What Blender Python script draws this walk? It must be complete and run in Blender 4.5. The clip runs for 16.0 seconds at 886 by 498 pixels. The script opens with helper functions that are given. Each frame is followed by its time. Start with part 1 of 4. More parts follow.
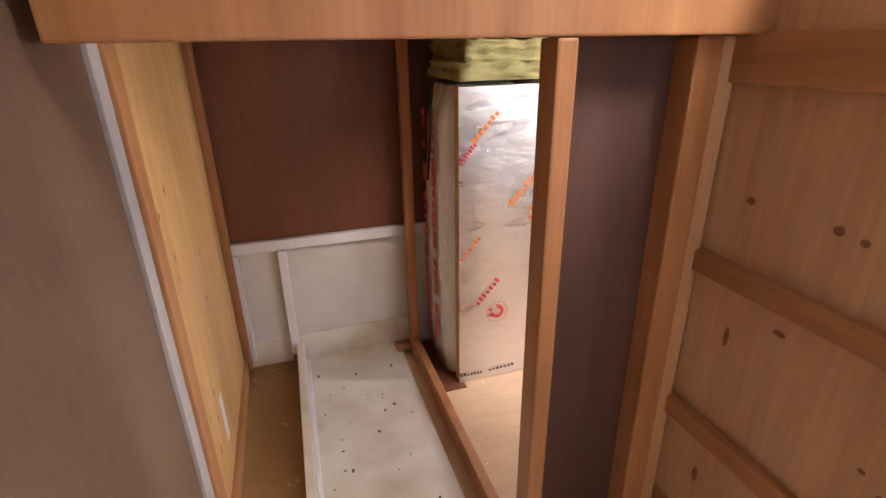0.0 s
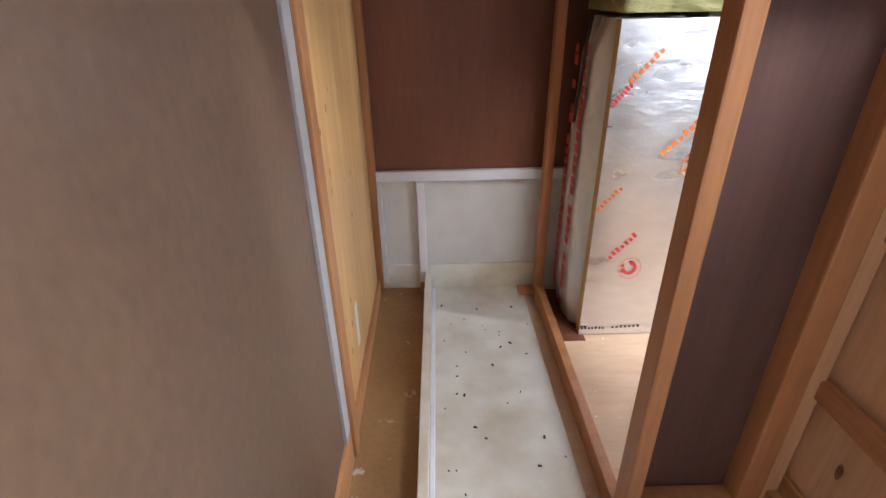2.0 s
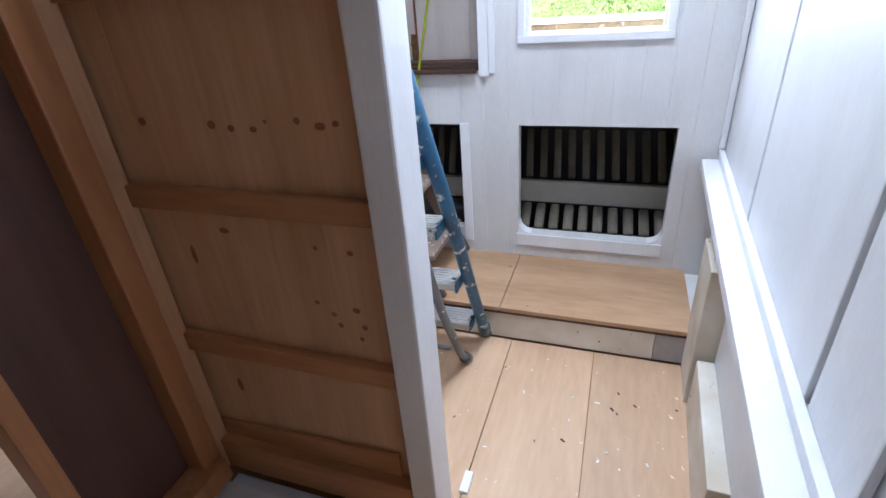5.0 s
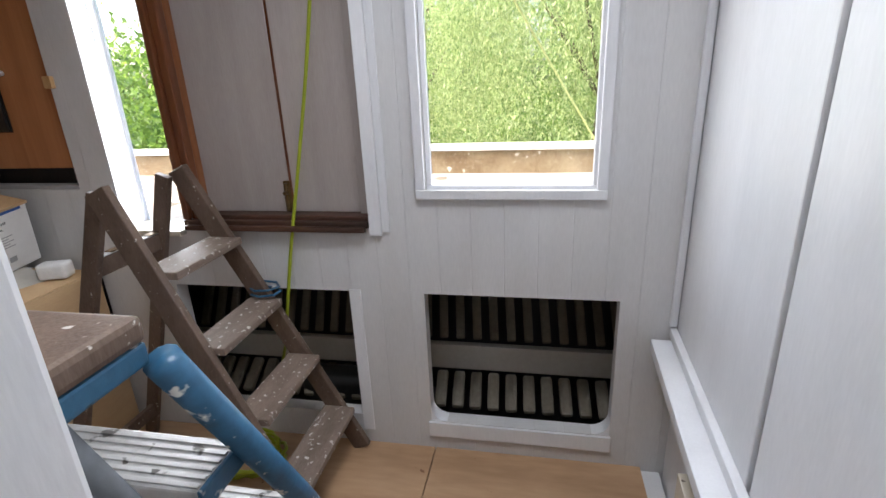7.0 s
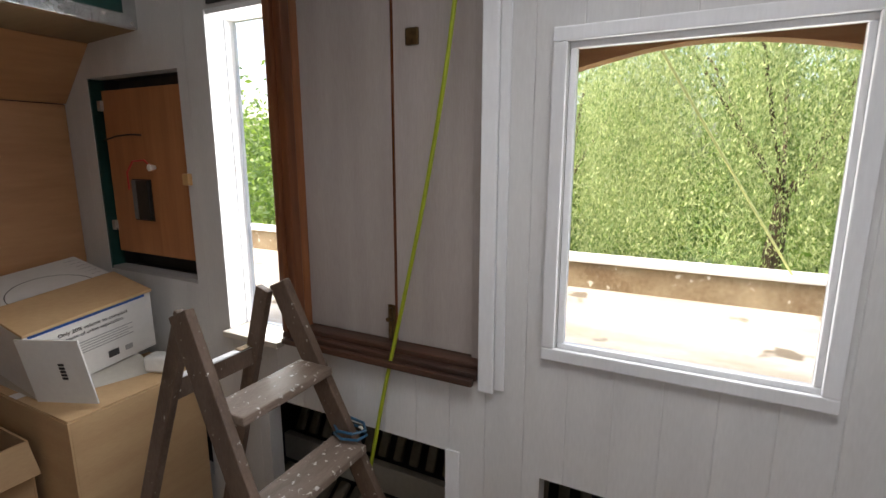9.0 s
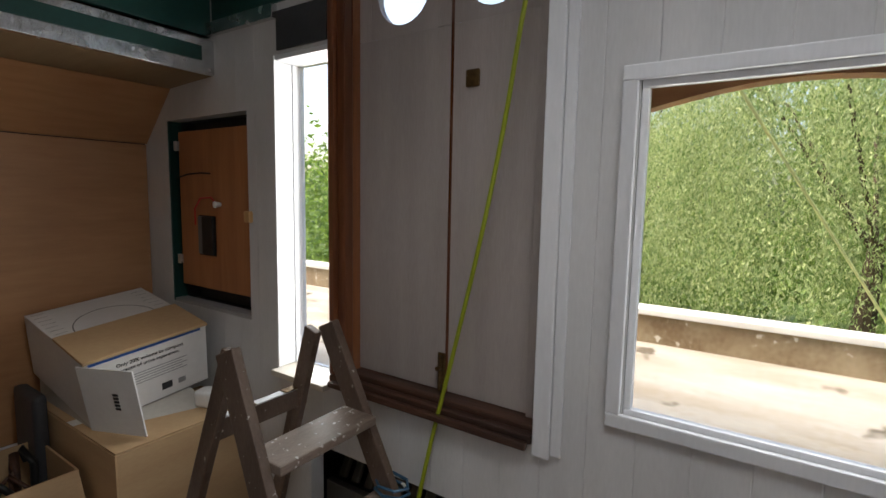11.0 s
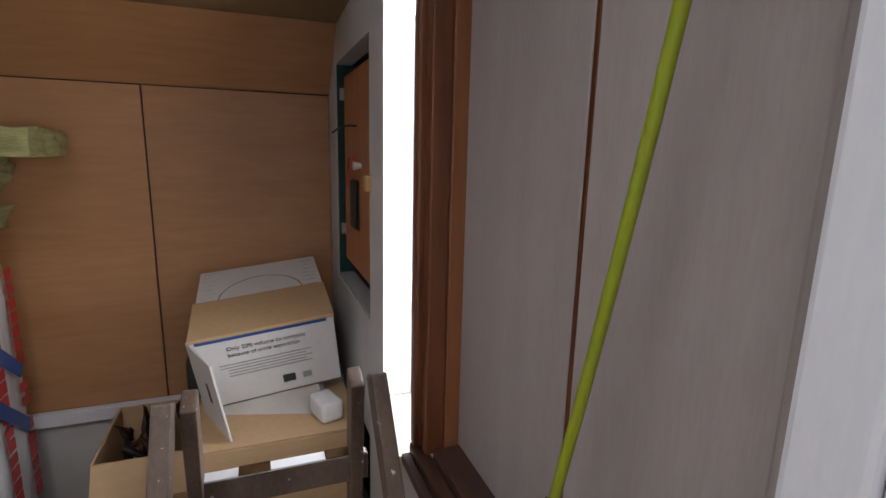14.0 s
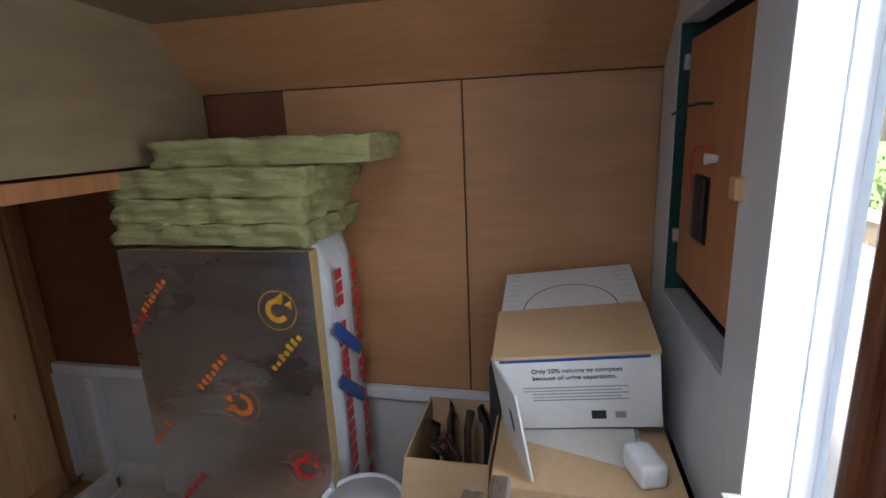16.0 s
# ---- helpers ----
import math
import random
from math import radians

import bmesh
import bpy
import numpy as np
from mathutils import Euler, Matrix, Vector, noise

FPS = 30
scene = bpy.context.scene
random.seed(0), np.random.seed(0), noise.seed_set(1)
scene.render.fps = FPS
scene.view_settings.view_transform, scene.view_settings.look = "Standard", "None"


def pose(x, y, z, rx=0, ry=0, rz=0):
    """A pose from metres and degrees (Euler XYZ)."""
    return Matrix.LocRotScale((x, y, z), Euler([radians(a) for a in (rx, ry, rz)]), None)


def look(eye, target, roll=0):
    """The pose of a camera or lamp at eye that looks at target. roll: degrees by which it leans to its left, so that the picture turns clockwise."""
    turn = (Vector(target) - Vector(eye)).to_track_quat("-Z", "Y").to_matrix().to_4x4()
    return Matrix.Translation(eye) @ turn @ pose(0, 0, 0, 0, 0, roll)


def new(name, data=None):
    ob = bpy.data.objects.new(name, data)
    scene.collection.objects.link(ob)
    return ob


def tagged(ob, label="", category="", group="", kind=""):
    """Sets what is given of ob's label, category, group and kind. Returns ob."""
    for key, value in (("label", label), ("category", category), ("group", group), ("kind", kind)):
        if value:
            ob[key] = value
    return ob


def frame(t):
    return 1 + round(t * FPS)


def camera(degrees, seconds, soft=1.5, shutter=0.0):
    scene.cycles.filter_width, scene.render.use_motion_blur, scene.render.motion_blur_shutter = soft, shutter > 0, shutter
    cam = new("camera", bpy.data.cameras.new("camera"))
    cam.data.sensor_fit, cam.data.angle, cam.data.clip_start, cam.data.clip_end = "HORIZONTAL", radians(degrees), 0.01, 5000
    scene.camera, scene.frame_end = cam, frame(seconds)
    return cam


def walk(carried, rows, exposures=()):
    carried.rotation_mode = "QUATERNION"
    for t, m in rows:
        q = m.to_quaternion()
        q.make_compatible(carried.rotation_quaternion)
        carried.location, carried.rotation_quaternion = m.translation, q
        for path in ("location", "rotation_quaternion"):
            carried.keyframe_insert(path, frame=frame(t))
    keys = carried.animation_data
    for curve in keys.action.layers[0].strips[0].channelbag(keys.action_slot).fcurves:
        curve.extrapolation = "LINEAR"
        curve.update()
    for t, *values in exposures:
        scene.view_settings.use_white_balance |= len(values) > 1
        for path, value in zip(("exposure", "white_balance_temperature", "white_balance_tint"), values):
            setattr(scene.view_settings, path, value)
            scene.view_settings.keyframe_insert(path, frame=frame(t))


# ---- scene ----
cam = camera(83.8, 16.0)

PATH = [
    (0, (-2.084, -1.995, 1.555), (-1.534, -0.228, 0.795), -1.0),
    (0.5, (-2.054, -1.994, 1.542), (-1.839, -0.262, 0.565), 0.5),
    (1, (-2.072, -2.006, 1.511), (-2.013, -0.281, 0.5), -0.9),
    (1.5, (-2.085, -2.002, 1.508), (-2.06, -0.311, 0.441), -1.8),
    (2, (-2.098, -2.014, 1.516), (-2.071, -0.243, 0.587), -1.0),
    (2.5, (-2.083, -2.012, 1.526), (-1.953, -0.199, 0.689), -0.9),
    (3, (-2.107, -2.029, 1.49), (-1.54, -0.294, 0.672), 0.3),
    (3.5, (-2.119, -2.037, 1.478), (-1.227, -0.458, 0.634), -1.2),
    (4, (-2.108, -2.061, 1.477), (-0.991, -0.666, 0.579), -3.1),
    (4.5, (-2.068, -2.111, 1.466), (-0.633, -1.06, 0.552), -3.4),
    (5, (-1.964, -2.187, 1.466), (-0.319, -1.562, 0.516), -4.5),
    (5.2, (-1.906, -2.207, 1.468), (-0.228, -1.704, 0.506), -5.5),
    (7.3, (-1.305, -2.142, 1.598), (0.557, -1.718, 1.002), -2.9),
    (7.5, (-1.26, -2.135, 1.607), (0.588, -1.592, 1.068), -1.9),
    (8, (-1.167, -2.096, 1.629), (0.658, -1.435, 1.149), -0.9),
    (8.5, (-1.101, -2.075, 1.65), (0.724, -1.369, 1.233), -1.1),
    (9, (-1.036, -2.083, 1.697), (0.71, -1.187, 1.314), 0.0),
    (9.5, (-1.048, -2.075, 1.695), (0.653, -1.081, 1.358), -0.4),
    (10, (-1.072, -2.065, 1.701), (0.631, -1.058, 1.412), 0.3),
    (10.2, (-1.072, -2.065, 1.708), (0.632, -1.047, 1.465), 0.6),
    (12.5, (-0.604, -1.958, 1.664), (0.904, -0.678, 1.365), -0.1),
    (13, (-0.495, -1.895, 1.676), (0.899, -0.494, 1.369), -0.7),
    (13.5, (-0.346, -1.828, 1.688), (0.7, -0.155, 1.36), -0.9),
    (14, (-0.252, -1.798, 1.694), (0.447, 0.034, 1.303), 1.4),
    (14.5, (-0.239, -1.768, 1.707), (0.116, 0.143, 1.235), -0.8),
    (15, (-0.275, -1.665, 1.742), (-0.151, 0.279, 1.291), -1.9),
    (15.5, (-0.304, -1.586, 1.738), (-0.456, 0.358, 1.292), -2.8),
    (16, (-0.302, -1.534, 1.728), (-0.727, 0.362, 1.256), -2.5),
]
walk(cam, [(t, look(*r)) for t, *r in PATH], [(0, 4.65, 7600, 22), (0.5, 4.75, 6600, 14), (1.5, 4.8, 6300, 10), (3, 4.85, 5700, 9), (4, 4.65, 5400, 8), (5, 3.7, 5600, 8), (7.3, 2.75, 6600, 10), (9, 2.35, 7000, 10), (10, 2.1, 7000, 8), (12.5, 1.55, 6600, 9), (13, 1.55, 6500, 10), (13.5, 1.9, 6700, 14), (14.5, 2.5, 6700, 13), (16, 2.5, 5900, 9)])

# ---- world, sun, exposure ----
world = bpy.data.worlds.new("sky")
scene.world = world
world.use_nodes = True
wn = world.node_tree
sky = wn.nodes.new("ShaderNodeTexSky")
sky.sky_type = "NISHITA"
sky.sun_disc = False
sky.sun_elevation, sky.sun_rotation = radians(48), radians(341)
sky.air_density, sky.dust_density, sky.ozone_density = 1.0, 4.0, 1.0
wn.nodes["Background"].inputs["Strength"].default_value = 0.15
wn.links.new(sky.outputs["Color"], wn.nodes["Background"].inputs["Color"])
sun = new("sun", bpy.data.lights.new("sun", "SUN"))
sun.data.energy, sun.data.angle, sun.data.color = 1.5, radians(14), (1, 0.96, 0.9)
sun.matrix_world = look((-2.5, 6, 9), (0, -1.4, 0.5))


TOP_FILL_Z = 2.6
# added fill lamp overhead, brightens the cabin like sky light; no source is known there
top_fill_lamp = new("added_top_fill", bpy.data.lights.new("added_top_fill", "AREA"))
top_fill_lamp.data.shape, top_fill_lamp.data.size, top_fill_lamp.data.size_y, top_fill_lamp.data.energy, top_fill_lamp.data.color = "RECTANGLE", 0.5, 0.6, 1.5, (0.92, 0.96, 1)
top_fill_lamp.data.spread = radians(125)
top_fill_lamp.matrix_world = look((-0.75, -2.0, TOP_FILL_Z), (-1.05, -1.75, 0.3))
# sky light that enters by the slit window and by the square window
for lamp_name, lamp_x, lamp_y, lamp_z, lamp_w, lamp_h, lamp_power in (("slit_window_light", 0.088, -0.905, 1.62, 0.18, 0.92, 0.9), ("square_window_light", 0.006, -2.08, 1.59, 0.44, 0.62, 0.5)):
    sky_lamp = new(lamp_name, bpy.data.lights.new(lamp_name, "AREA"))
    sky_lamp.data.shape, sky_lamp.data.size, sky_lamp.data.size_y, sky_lamp.data.energy, sky_lamp.data.color = "RECTANGLE", lamp_w, lamp_h, lamp_power, (0.95, 0.98, 1)
    sky_lamp.matrix_world = look((lamp_x, lamp_y, lamp_z), (-1.0, lamp_y, lamp_z))


# ---- materials ----
def mat(name, c1, c2=None, rough=0.6, metal=0.0, scale=6.0, stretch=(1, 1, 1), bump=0.15, grain=60.0, spots=None, spot_scale=25.0, spot_at=0.68):
    m = bpy.data.materials.new(name)
    m.use_nodes = True
    n, l = m.node_tree.nodes, m.node_tree.links
    b = n["Principled BSDF"]
    c2 = c2 or tuple(v * 0.8 for v in c1)
    geo = n.new("ShaderNodeNewGeometry")
    mp = n.new("ShaderNodeMapping")
    mp.inputs["Scale"].default_value = stretch
    l.new(geo.outputs["Position"], mp.inputs["Vector"])
    n1 = n.new("ShaderNodeTexNoise")
    n1.inputs["Scale"].default_value, n1.inputs["Detail"].default_value = scale, 6
    n2 = n.new("ShaderNodeTexNoise")
    n2.inputs["Scale"].default_value, n2.inputs["Detail"].default_value = grain, 4
    for t in (n1, n2):
        l.new(mp.outputs["Vector"], t.inputs["Vector"])
    ramp = n.new("ShaderNodeValToRGB")
    ramp.color_ramp.elements[0].position, ramp.color_ramp.elements[1].position = 0.34, 0.68
    ramp.color_ramp.elements[0].color, ramp.color_ramp.elements[1].color = (*c2, 1), (*c1, 1)
    mixf = n.new("ShaderNodeMath")
    mixf.operation = "MULTIPLY_ADD"
    mixf.inputs[1].default_value = 0.35
    half = n.new("ShaderNodeMath")
    half.operation = "MULTIPLY"
    half.inputs[1].default_value = 0.65
    l.new(n1.outputs["Fac"], half.inputs[0])
    l.new(n2.outputs["Fac"], mixf.inputs[0])
    l.new(half.outputs[0], mixf.inputs[2])
    l.new(mixf.outputs[0], ramp.inputs["Fac"])
    col = ramp.outputs["Color"]
    info = n.new("ShaderNodeObjectInfo")
    hsv = n.new("ShaderNodeHueSaturation")
    vary = n.new("ShaderNodeMapRange")
    vary.inputs["To Min"].default_value, vary.inputs["To Max"].default_value = 0.93, 1.07
    l.new(info.outputs["Random"], vary.inputs["Value"])
    l.new(vary.outputs["Result"], hsv.inputs["Value"])
    l.new(col, hsv.inputs["Color"])
    col = hsv.outputs["Color"]
    if spots:
        n3 = n.new("ShaderNodeTexNoise")
        n3.inputs["Scale"].default_value, n3.inputs["Detail"].default_value = spot_scale, 3
        l.new(geo.outputs["Position"], n3.inputs["Vector"])
        th = n.new("ShaderNodeMapRange")
        th.inputs["From Min"].default_value, th.inputs["From Max"].default_value = spot_at, spot_at + 0.05
        l.new(n3.outputs["Fac"], th.inputs["Value"])
        mx = n.new("ShaderNodeMix")
        mx.data_type = "RGBA"
        l.new(th.outputs["Result"], mx.inputs["Factor"])
        l.new(col, mx.inputs[6])
        mx.inputs[7].default_value = (*spots, 1)
        col = mx.outputs[2]
    l.new(col, b.inputs["Base Color"])
    rr = n.new("ShaderNodeMapRange")
    rr.inputs["To Min"].default_value, rr.inputs["To Max"].default_value = max(0.02, rough - 0.1), min(1, rough + 0.1)
    l.new(n1.outputs["Fac"], rr.inputs["Value"])
    l.new(rr.outputs["Result"], b.inputs["Roughness"])
    b.inputs["Metallic"].default_value = metal
    bp = n.new("ShaderNodeBump")
    bp.inputs["Strength"].default_value, bp.inputs["Distance"].default_value = bump, 0.01
    l.new(mixf.outputs[0], bp.inputs["Height"])
    l.new(bp.outputs["Normal"], b.inputs["Normal"])
    return m


def board_joints(m, width):
    """Adds the fine upright joints of matchboarding to a paint."""
    n, l = m.node_tree.nodes, m.node_tree.links
    geo = n.new("ShaderNodeNewGeometry")
    sep = n.new("ShaderNodeSeparateXYZ")
    l.new(geo.outputs["Position"], sep.inputs["Vector"])
    div = n.new("ShaderNodeMath")
    div.operation = "PINGPONG"
    div.inputs[1].default_value = width / 2
    l.new(sep.outputs["Y"], div.inputs[0])
    rng = n.new("ShaderNodeMapRange")
    rng.inputs["From Max"].default_value = 0.0022
    l.new(div.outputs[0], rng.inputs["Value"])
    bp = n.new("ShaderNodeBump")
    bp.inputs["Strength"].default_value, bp.inputs["Distance"].default_value = 0.6, 0.002
    b = n["Principled BSDF"]
    old = b.inputs["Normal"].links[0].from_socket
    l.new(rng.outputs["Result"], bp.inputs["Height"])
    l.new(old, bp.inputs["Normal"])
    l.new(bp.outputs["Normal"], b.inputs["Normal"])
    return m


V = (9, 9, 0.7)      # grain that runs upright
Y = (9, 0.7, 9)      # grain along y
X = (0.7, 9, 9)      # grain along x
WHITE = mat("white_paint", (0.80, 0.80, 0.82), (0.70, 0.70, 0.72), 0.45, scale=3, bump=0.08, stretch=(3, 3, 0.6))
BOARDWHITE = board_joints(mat("white_boarding", (0.66, 0.65, 0.65), (0.56, 0.55, 0.55), 0.45, scale=3, bump=0.08, stretch=(3, 3, 0.6)), 0.098)
# greyer than the stud white, so that the studs stand out
LINING = mat("greyish_white_paint", (0.66, 0.64, 0.61), (0.54, 0.51, 0.47), 0.5, scale=2.5, grain=9, bump=0.06)
GREYPAINT = mat("grey_paint", (0.42, 0.41, 0.42), (0.34, 0.33, 0.34), 0.5, scale=3, bump=0.08)
DIRTYWHITE = mat("dirty_white_paint", (0.82, 0.80, 0.75), (0.50, 0.42, 0.30), 0.5, scale=2.6, grain=9, bump=0.08, spots=(0.10, 0.07, 0.05), spot_scale=38, spot_at=0.71)
PINE = mat("pine", (0.64, 0.40, 0.235), (0.50, 0.285, 0.145), 0.5, scale=1.6, stretch=V, bump=0.1, grain=9)
PINE_Y = mat("pine_rail", (0.50, 0.25, 0.11), (0.34, 0.145, 0.055), 0.5, scale=2.2, stretch=Y, bump=0.1, grain=9)
PALEPINE = mat("pale_pine", (0.66, 0.42, 0.20), (0.50, 0.28, 0.11), 0.45, scale=2.0, stretch=V, bump=0.08, grain=7)
STUD = mat("stud_timber", (0.46, 0.215, 0.09), (0.32, 0.13, 0.05), 0.45, scale=2.2, stretch=V, bump=0.1, grain=8)
KNOT = mat("knot", (0.30, 0.14, 0.07), (0.20, 0.085, 0.04), 0.5, scale=40)
REDPLY = mat("red_brown_plywood", (0.19, 0.062, 0.027), (0.115, 0.036, 0.016), 0.5, scale=1.6, stretch=(4, 4, 0.6), bump=0.08, grain=14)
PLY = mat("plywood", (0.50, 0.26, 0.12), (0.38, 0.18, 0.075), 0.5, scale=1.5, stretch=(0.6, 4, 4), bump=0.08, grain=12)
PALEPLY = mat("pale_plywood", (0.31, 0.22, 0.125), (0.22, 0.15, 0.082), 0.55, scale=1.5, stretch=(4, 0.6, 3), bump=0.06, grain=12)
DARKPLY = mat("dark_panel", (0.12, 0.058, 0.046), (0.075, 0.034, 0.028), 0.6, scale=1.8, stretch=V, bump=0.1, grain=9)
BROWNBOARD = mat("brown_board", (0.17, 0.105, 0.066), (0.11, 0.064, 0.044), 0.42, scale=2.2, stretch=(1, 1, 0.7), bump=0.06)
FLOORPLY = mat("floor_plywood", (0.66, 0.45, 0.29), (0.52, 0.33, 0.20), 0.5, scale=1.4, stretch=(0.8, 4, 4), bump=0.08, grain=14, spots=(0.85, 0.82, 0.76), spot_scale=34, spot_at=0.70)
STEPPLY = mat("step_plywood", (0.54, 0.35, 0.21), (0.37, 0.22, 0.12), 0.5, scale=1.6, stretch=(4, 0.8, 4), bump=0.1, grain=12, spots=(0.20, 0.09, 0.04), spot_scale=22, spot_at=0.72)
OCHRE = mat("ochre_floor", (0.38, 0.22, 0.09), (0.26, 0.14, 0.055), 0.6, scale=5, bump=0.2, spots=(0.45, 0.42, 0.38), spot_scale=16, spot_at=0.66)
MAHOGANY = mat("varnished_frame", (0.20, 0.066, 0.025), (0.09, 0.028, 0.012), 0.3, scale=2, stretch=V, bump=0.1, grain=8)
JAMB = mat("orange_varnish", (0.34, 0.13, 0.05), (0.20, 0.07, 0.026), 0.35, scale=2, stretch=V, bump=0.1, grain=8)
DARKSILL = mat("weathered_sill", (0.10, 0.04, 0.022), (0.03, 0.016, 0.012), 0.5, scale=3, stretch=Y, bump=0.3, grain=14)
DOORPAINT = mat("door_paint", (0.45, 0.395, 0.37), (0.36, 0.31, 0.29), 0.5, scale=2.5, stretch=(5, 5, 0.6), bump=0.1)
HATCHPLY = mat("hatch_plywood", (0.46, 0.20, 0.085), (0.34, 0.13, 0.05), 0.45, scale=1.8, stretch=V, bump=0.08, grain=9)
BLACK = mat("black_plastic", (0.02, 0.02, 0.02), (0.012, 0.012, 0.012), 0.45)
DARKGREY = mat("dark_grey_surface", (0.055, 0.055, 0.06), (0.035, 0.035, 0.04), 0.5)
GREEN = mat("green_paint", (0.010, 0.065, 0.055), (0.006, 0.04, 0.034), 0.4, scale=5)
FOILTAPE = mat("foil_tape", (0.75, 0.75, 0.75), (0.55, 0.55, 0.56), 0.25, 1.0, scale=25, bump=0.6, grain=30)
CARD = mat("brown_cardboard", (0.56, 0.38, 0.21), (0.47, 0.30, 0.16), 0.7, scale=3, stretch=(1, 1, 6), bump=0.08)
WHITECARD = mat("white_cardboard", (0.76, 0.75, 0.74), (0.68, 0.67, 0.66), 0.55, scale=4, bump=0.04)
GREYCARD = mat("grey_cardboard", (0.58, 0.55, 0.50), (0.48, 0.45, 0.40), 0.65, scale=4, bump=0.05)
INK = mat("printing_ink", (0.03, 0.03, 0.035), (0.02, 0.02, 0.025), 0.5)
GREYINK = mat("grey_ink", (0.32, 0.32, 0.33), (0.28, 0.28, 0.29), 0.5)
BLUEINK = mat("blue_ink", (0.03, 0.12, 0.42), (0.02, 0.08, 0.3), 0.4)
REDINK = mat("red_ink", (0.62, 0.05, 0.05), (0.5, 0.03, 0.03), 0.4)
ORANGEINK = mat("orange_ink", (0.75, 0.20, 0.04), (0.6, 0.14, 0.03), 0.4)
AMBERINK = mat("amber_ink", (0.70, 0.36, 0.04), (0.6, 0.28, 0.03), 0.4)
FOIL = mat("foil_facing", (0.80, 0.80, 0.81), (0.70, 0.70, 0.72), 0.3, 1.0, scale=3.5, stretch=(1, 1, 2.6), bump=0.55, grain=14)
FOAMEDGE = mat("yellow_foam", (0.60, 0.44, 0.20), (0.5, 0.34, 0.14), 0.8, scale=30)
WOOL = mat("mineral_wool", (0.40, 0.37, 0.17), (0.24, 0.22, 0.085), 0.95, scale=9, stretch=(1, 1, 5), bump=1.0, grain=70)
WRAP = mat("plastic_wrap", (0.82, 0.84, 0.86), (0.70, 0.74, 0.77), 0.25, scale=7, stretch=(3, 3, 1), bump=0.6, grain=24)
LADDERWOOD = mat("ladder_wood", (0.17, 0.115, 0.085), (0.08, 0.05, 0.036), 0.5, scale=5, stretch=(3, 3, 1), bump=0.25, spots=(0.62, 0.58, 0.54), spot_scale=75, spot_at=0.68)
STEPWOOD = mat("ladder_tread_wood", (0.28, 0.215, 0.175), (0.15, 0.105, 0.08), 0.5, scale=5, stretch=(1, 5, 5), bump=0.25, spots=(0.68, 0.64, 0.60), spot_scale=65, spot_at=0.63)
BLUEPAINT = mat("blue_paint", (0.03, 0.13, 0.24), (0.02, 0.075, 0.14), 0.4, scale=9, bump=0.25, spots=(0.75, 0.72, 0.66), spot_scale=26, spot_at=0.60)
ALU = mat("ribbed_aluminium", (0.62, 0.61, 0.60), (0.42, 0.41, 0.40), 0.4, 0.7, scale=9, bump=0.3, spots=(0.14, 0.13, 0.12), spot_scale=28, spot_at=0.62)
GREYTUBE = mat("grey_tube", (0.17, 0.18, 0.20), (0.11, 0.12, 0.13), 0.5, scale=9, spots=(0.6, 0.58, 0.55), spot_scale=30, spot_at=0.68)
CABLE = mat("yellow_green_cable", (0.34, 0.40, 0.02), (0.28, 0.33, 0.015), 0.4)
ROPE = mat("pale_rope", (0.68, 0.70, 0.30), (0.55, 0.58, 0.22), 0.7, scale=60)
BRASS = mat("aged_brass", (0.20, 0.12, 0.05), (0.10, 0.06, 0.025), 0.4, 0.8, scale=30)
ROUGHFOAM = mat("white_foam", (0.80, 0.80, 0.80), (0.72, 0.72, 0.72), 0.8, scale=30, bump=0.3)
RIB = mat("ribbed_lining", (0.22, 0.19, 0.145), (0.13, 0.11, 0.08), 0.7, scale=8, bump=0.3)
CONCRETE = mat("deck_concrete", (0.60, 0.57, 0.51), (0.36, 0.29, 0.20), 0.85, scale=2.6, stretch=(2.5, 0.8, 1), bump=0.3, spots=(0.15, 0.12, 0.08), spot_scale=4.5, spot_at=0.62)
PARAPET = mat("parapet_render", (0.34, 0.27, 0.17), (0.17, 0.11, 0.055), 0.85, scale=5, bump=0.3, spots=(0.60, 0.55, 0.48), spot_scale=20, spot_at=0.66)
COPING = mat("coping_paint", (0.74, 0.72, 0.68), (0.6, 0.58, 0.53), 0.8, scale=6, bump=0.2)
GRASS = mat("grass", (0.20, 0.27, 0.04), (0.09, 0.14, 0.025), 0.8, scale=1.5)
BARK = mat("bark", (0.12, 0.085, 0.05), (0.06, 0.04, 0.025), 0.9, scale=8, bump=0.8)


def leaf_material(name, c1, c2):
    m = bpy.data.materials.new(name)
    m.use_nodes = True
    n, l = m.node_tree.nodes, m.node_tree.links
    b = n["Principled BSDF"]
    geo = n.new("ShaderNodeNewGeometry")
    ramp = n.new("ShaderNodeValToRGB")
    ramp.color_ramp.elements[0].color, ramp.color_ramp.elements[1].color = (*c2, 1), (*c1, 1)
    l.new(geo.outputs["Random Per Island"], ramp.inputs["Fac"])
    l.new(ramp.outputs["Color"], b.inputs["Base Color"])
    b.inputs["Roughness"].default_value = 0.55
    tr = n.new("ShaderNodeBsdfTranslucent")
    l.new(ramp.outputs["Color"], tr.inputs["Color"])
    mix = n.new("ShaderNodeMixShader")
    mix.inputs["Fac"].default_value = 0.4
    l.new(b.outputs["BSDF"], mix.inputs[1])
    l.new(tr.outputs["BSDF"], mix.inputs[2])
    l.new(mix.outputs["Shader"], n["Material Output"].inputs["Surface"])
    return m


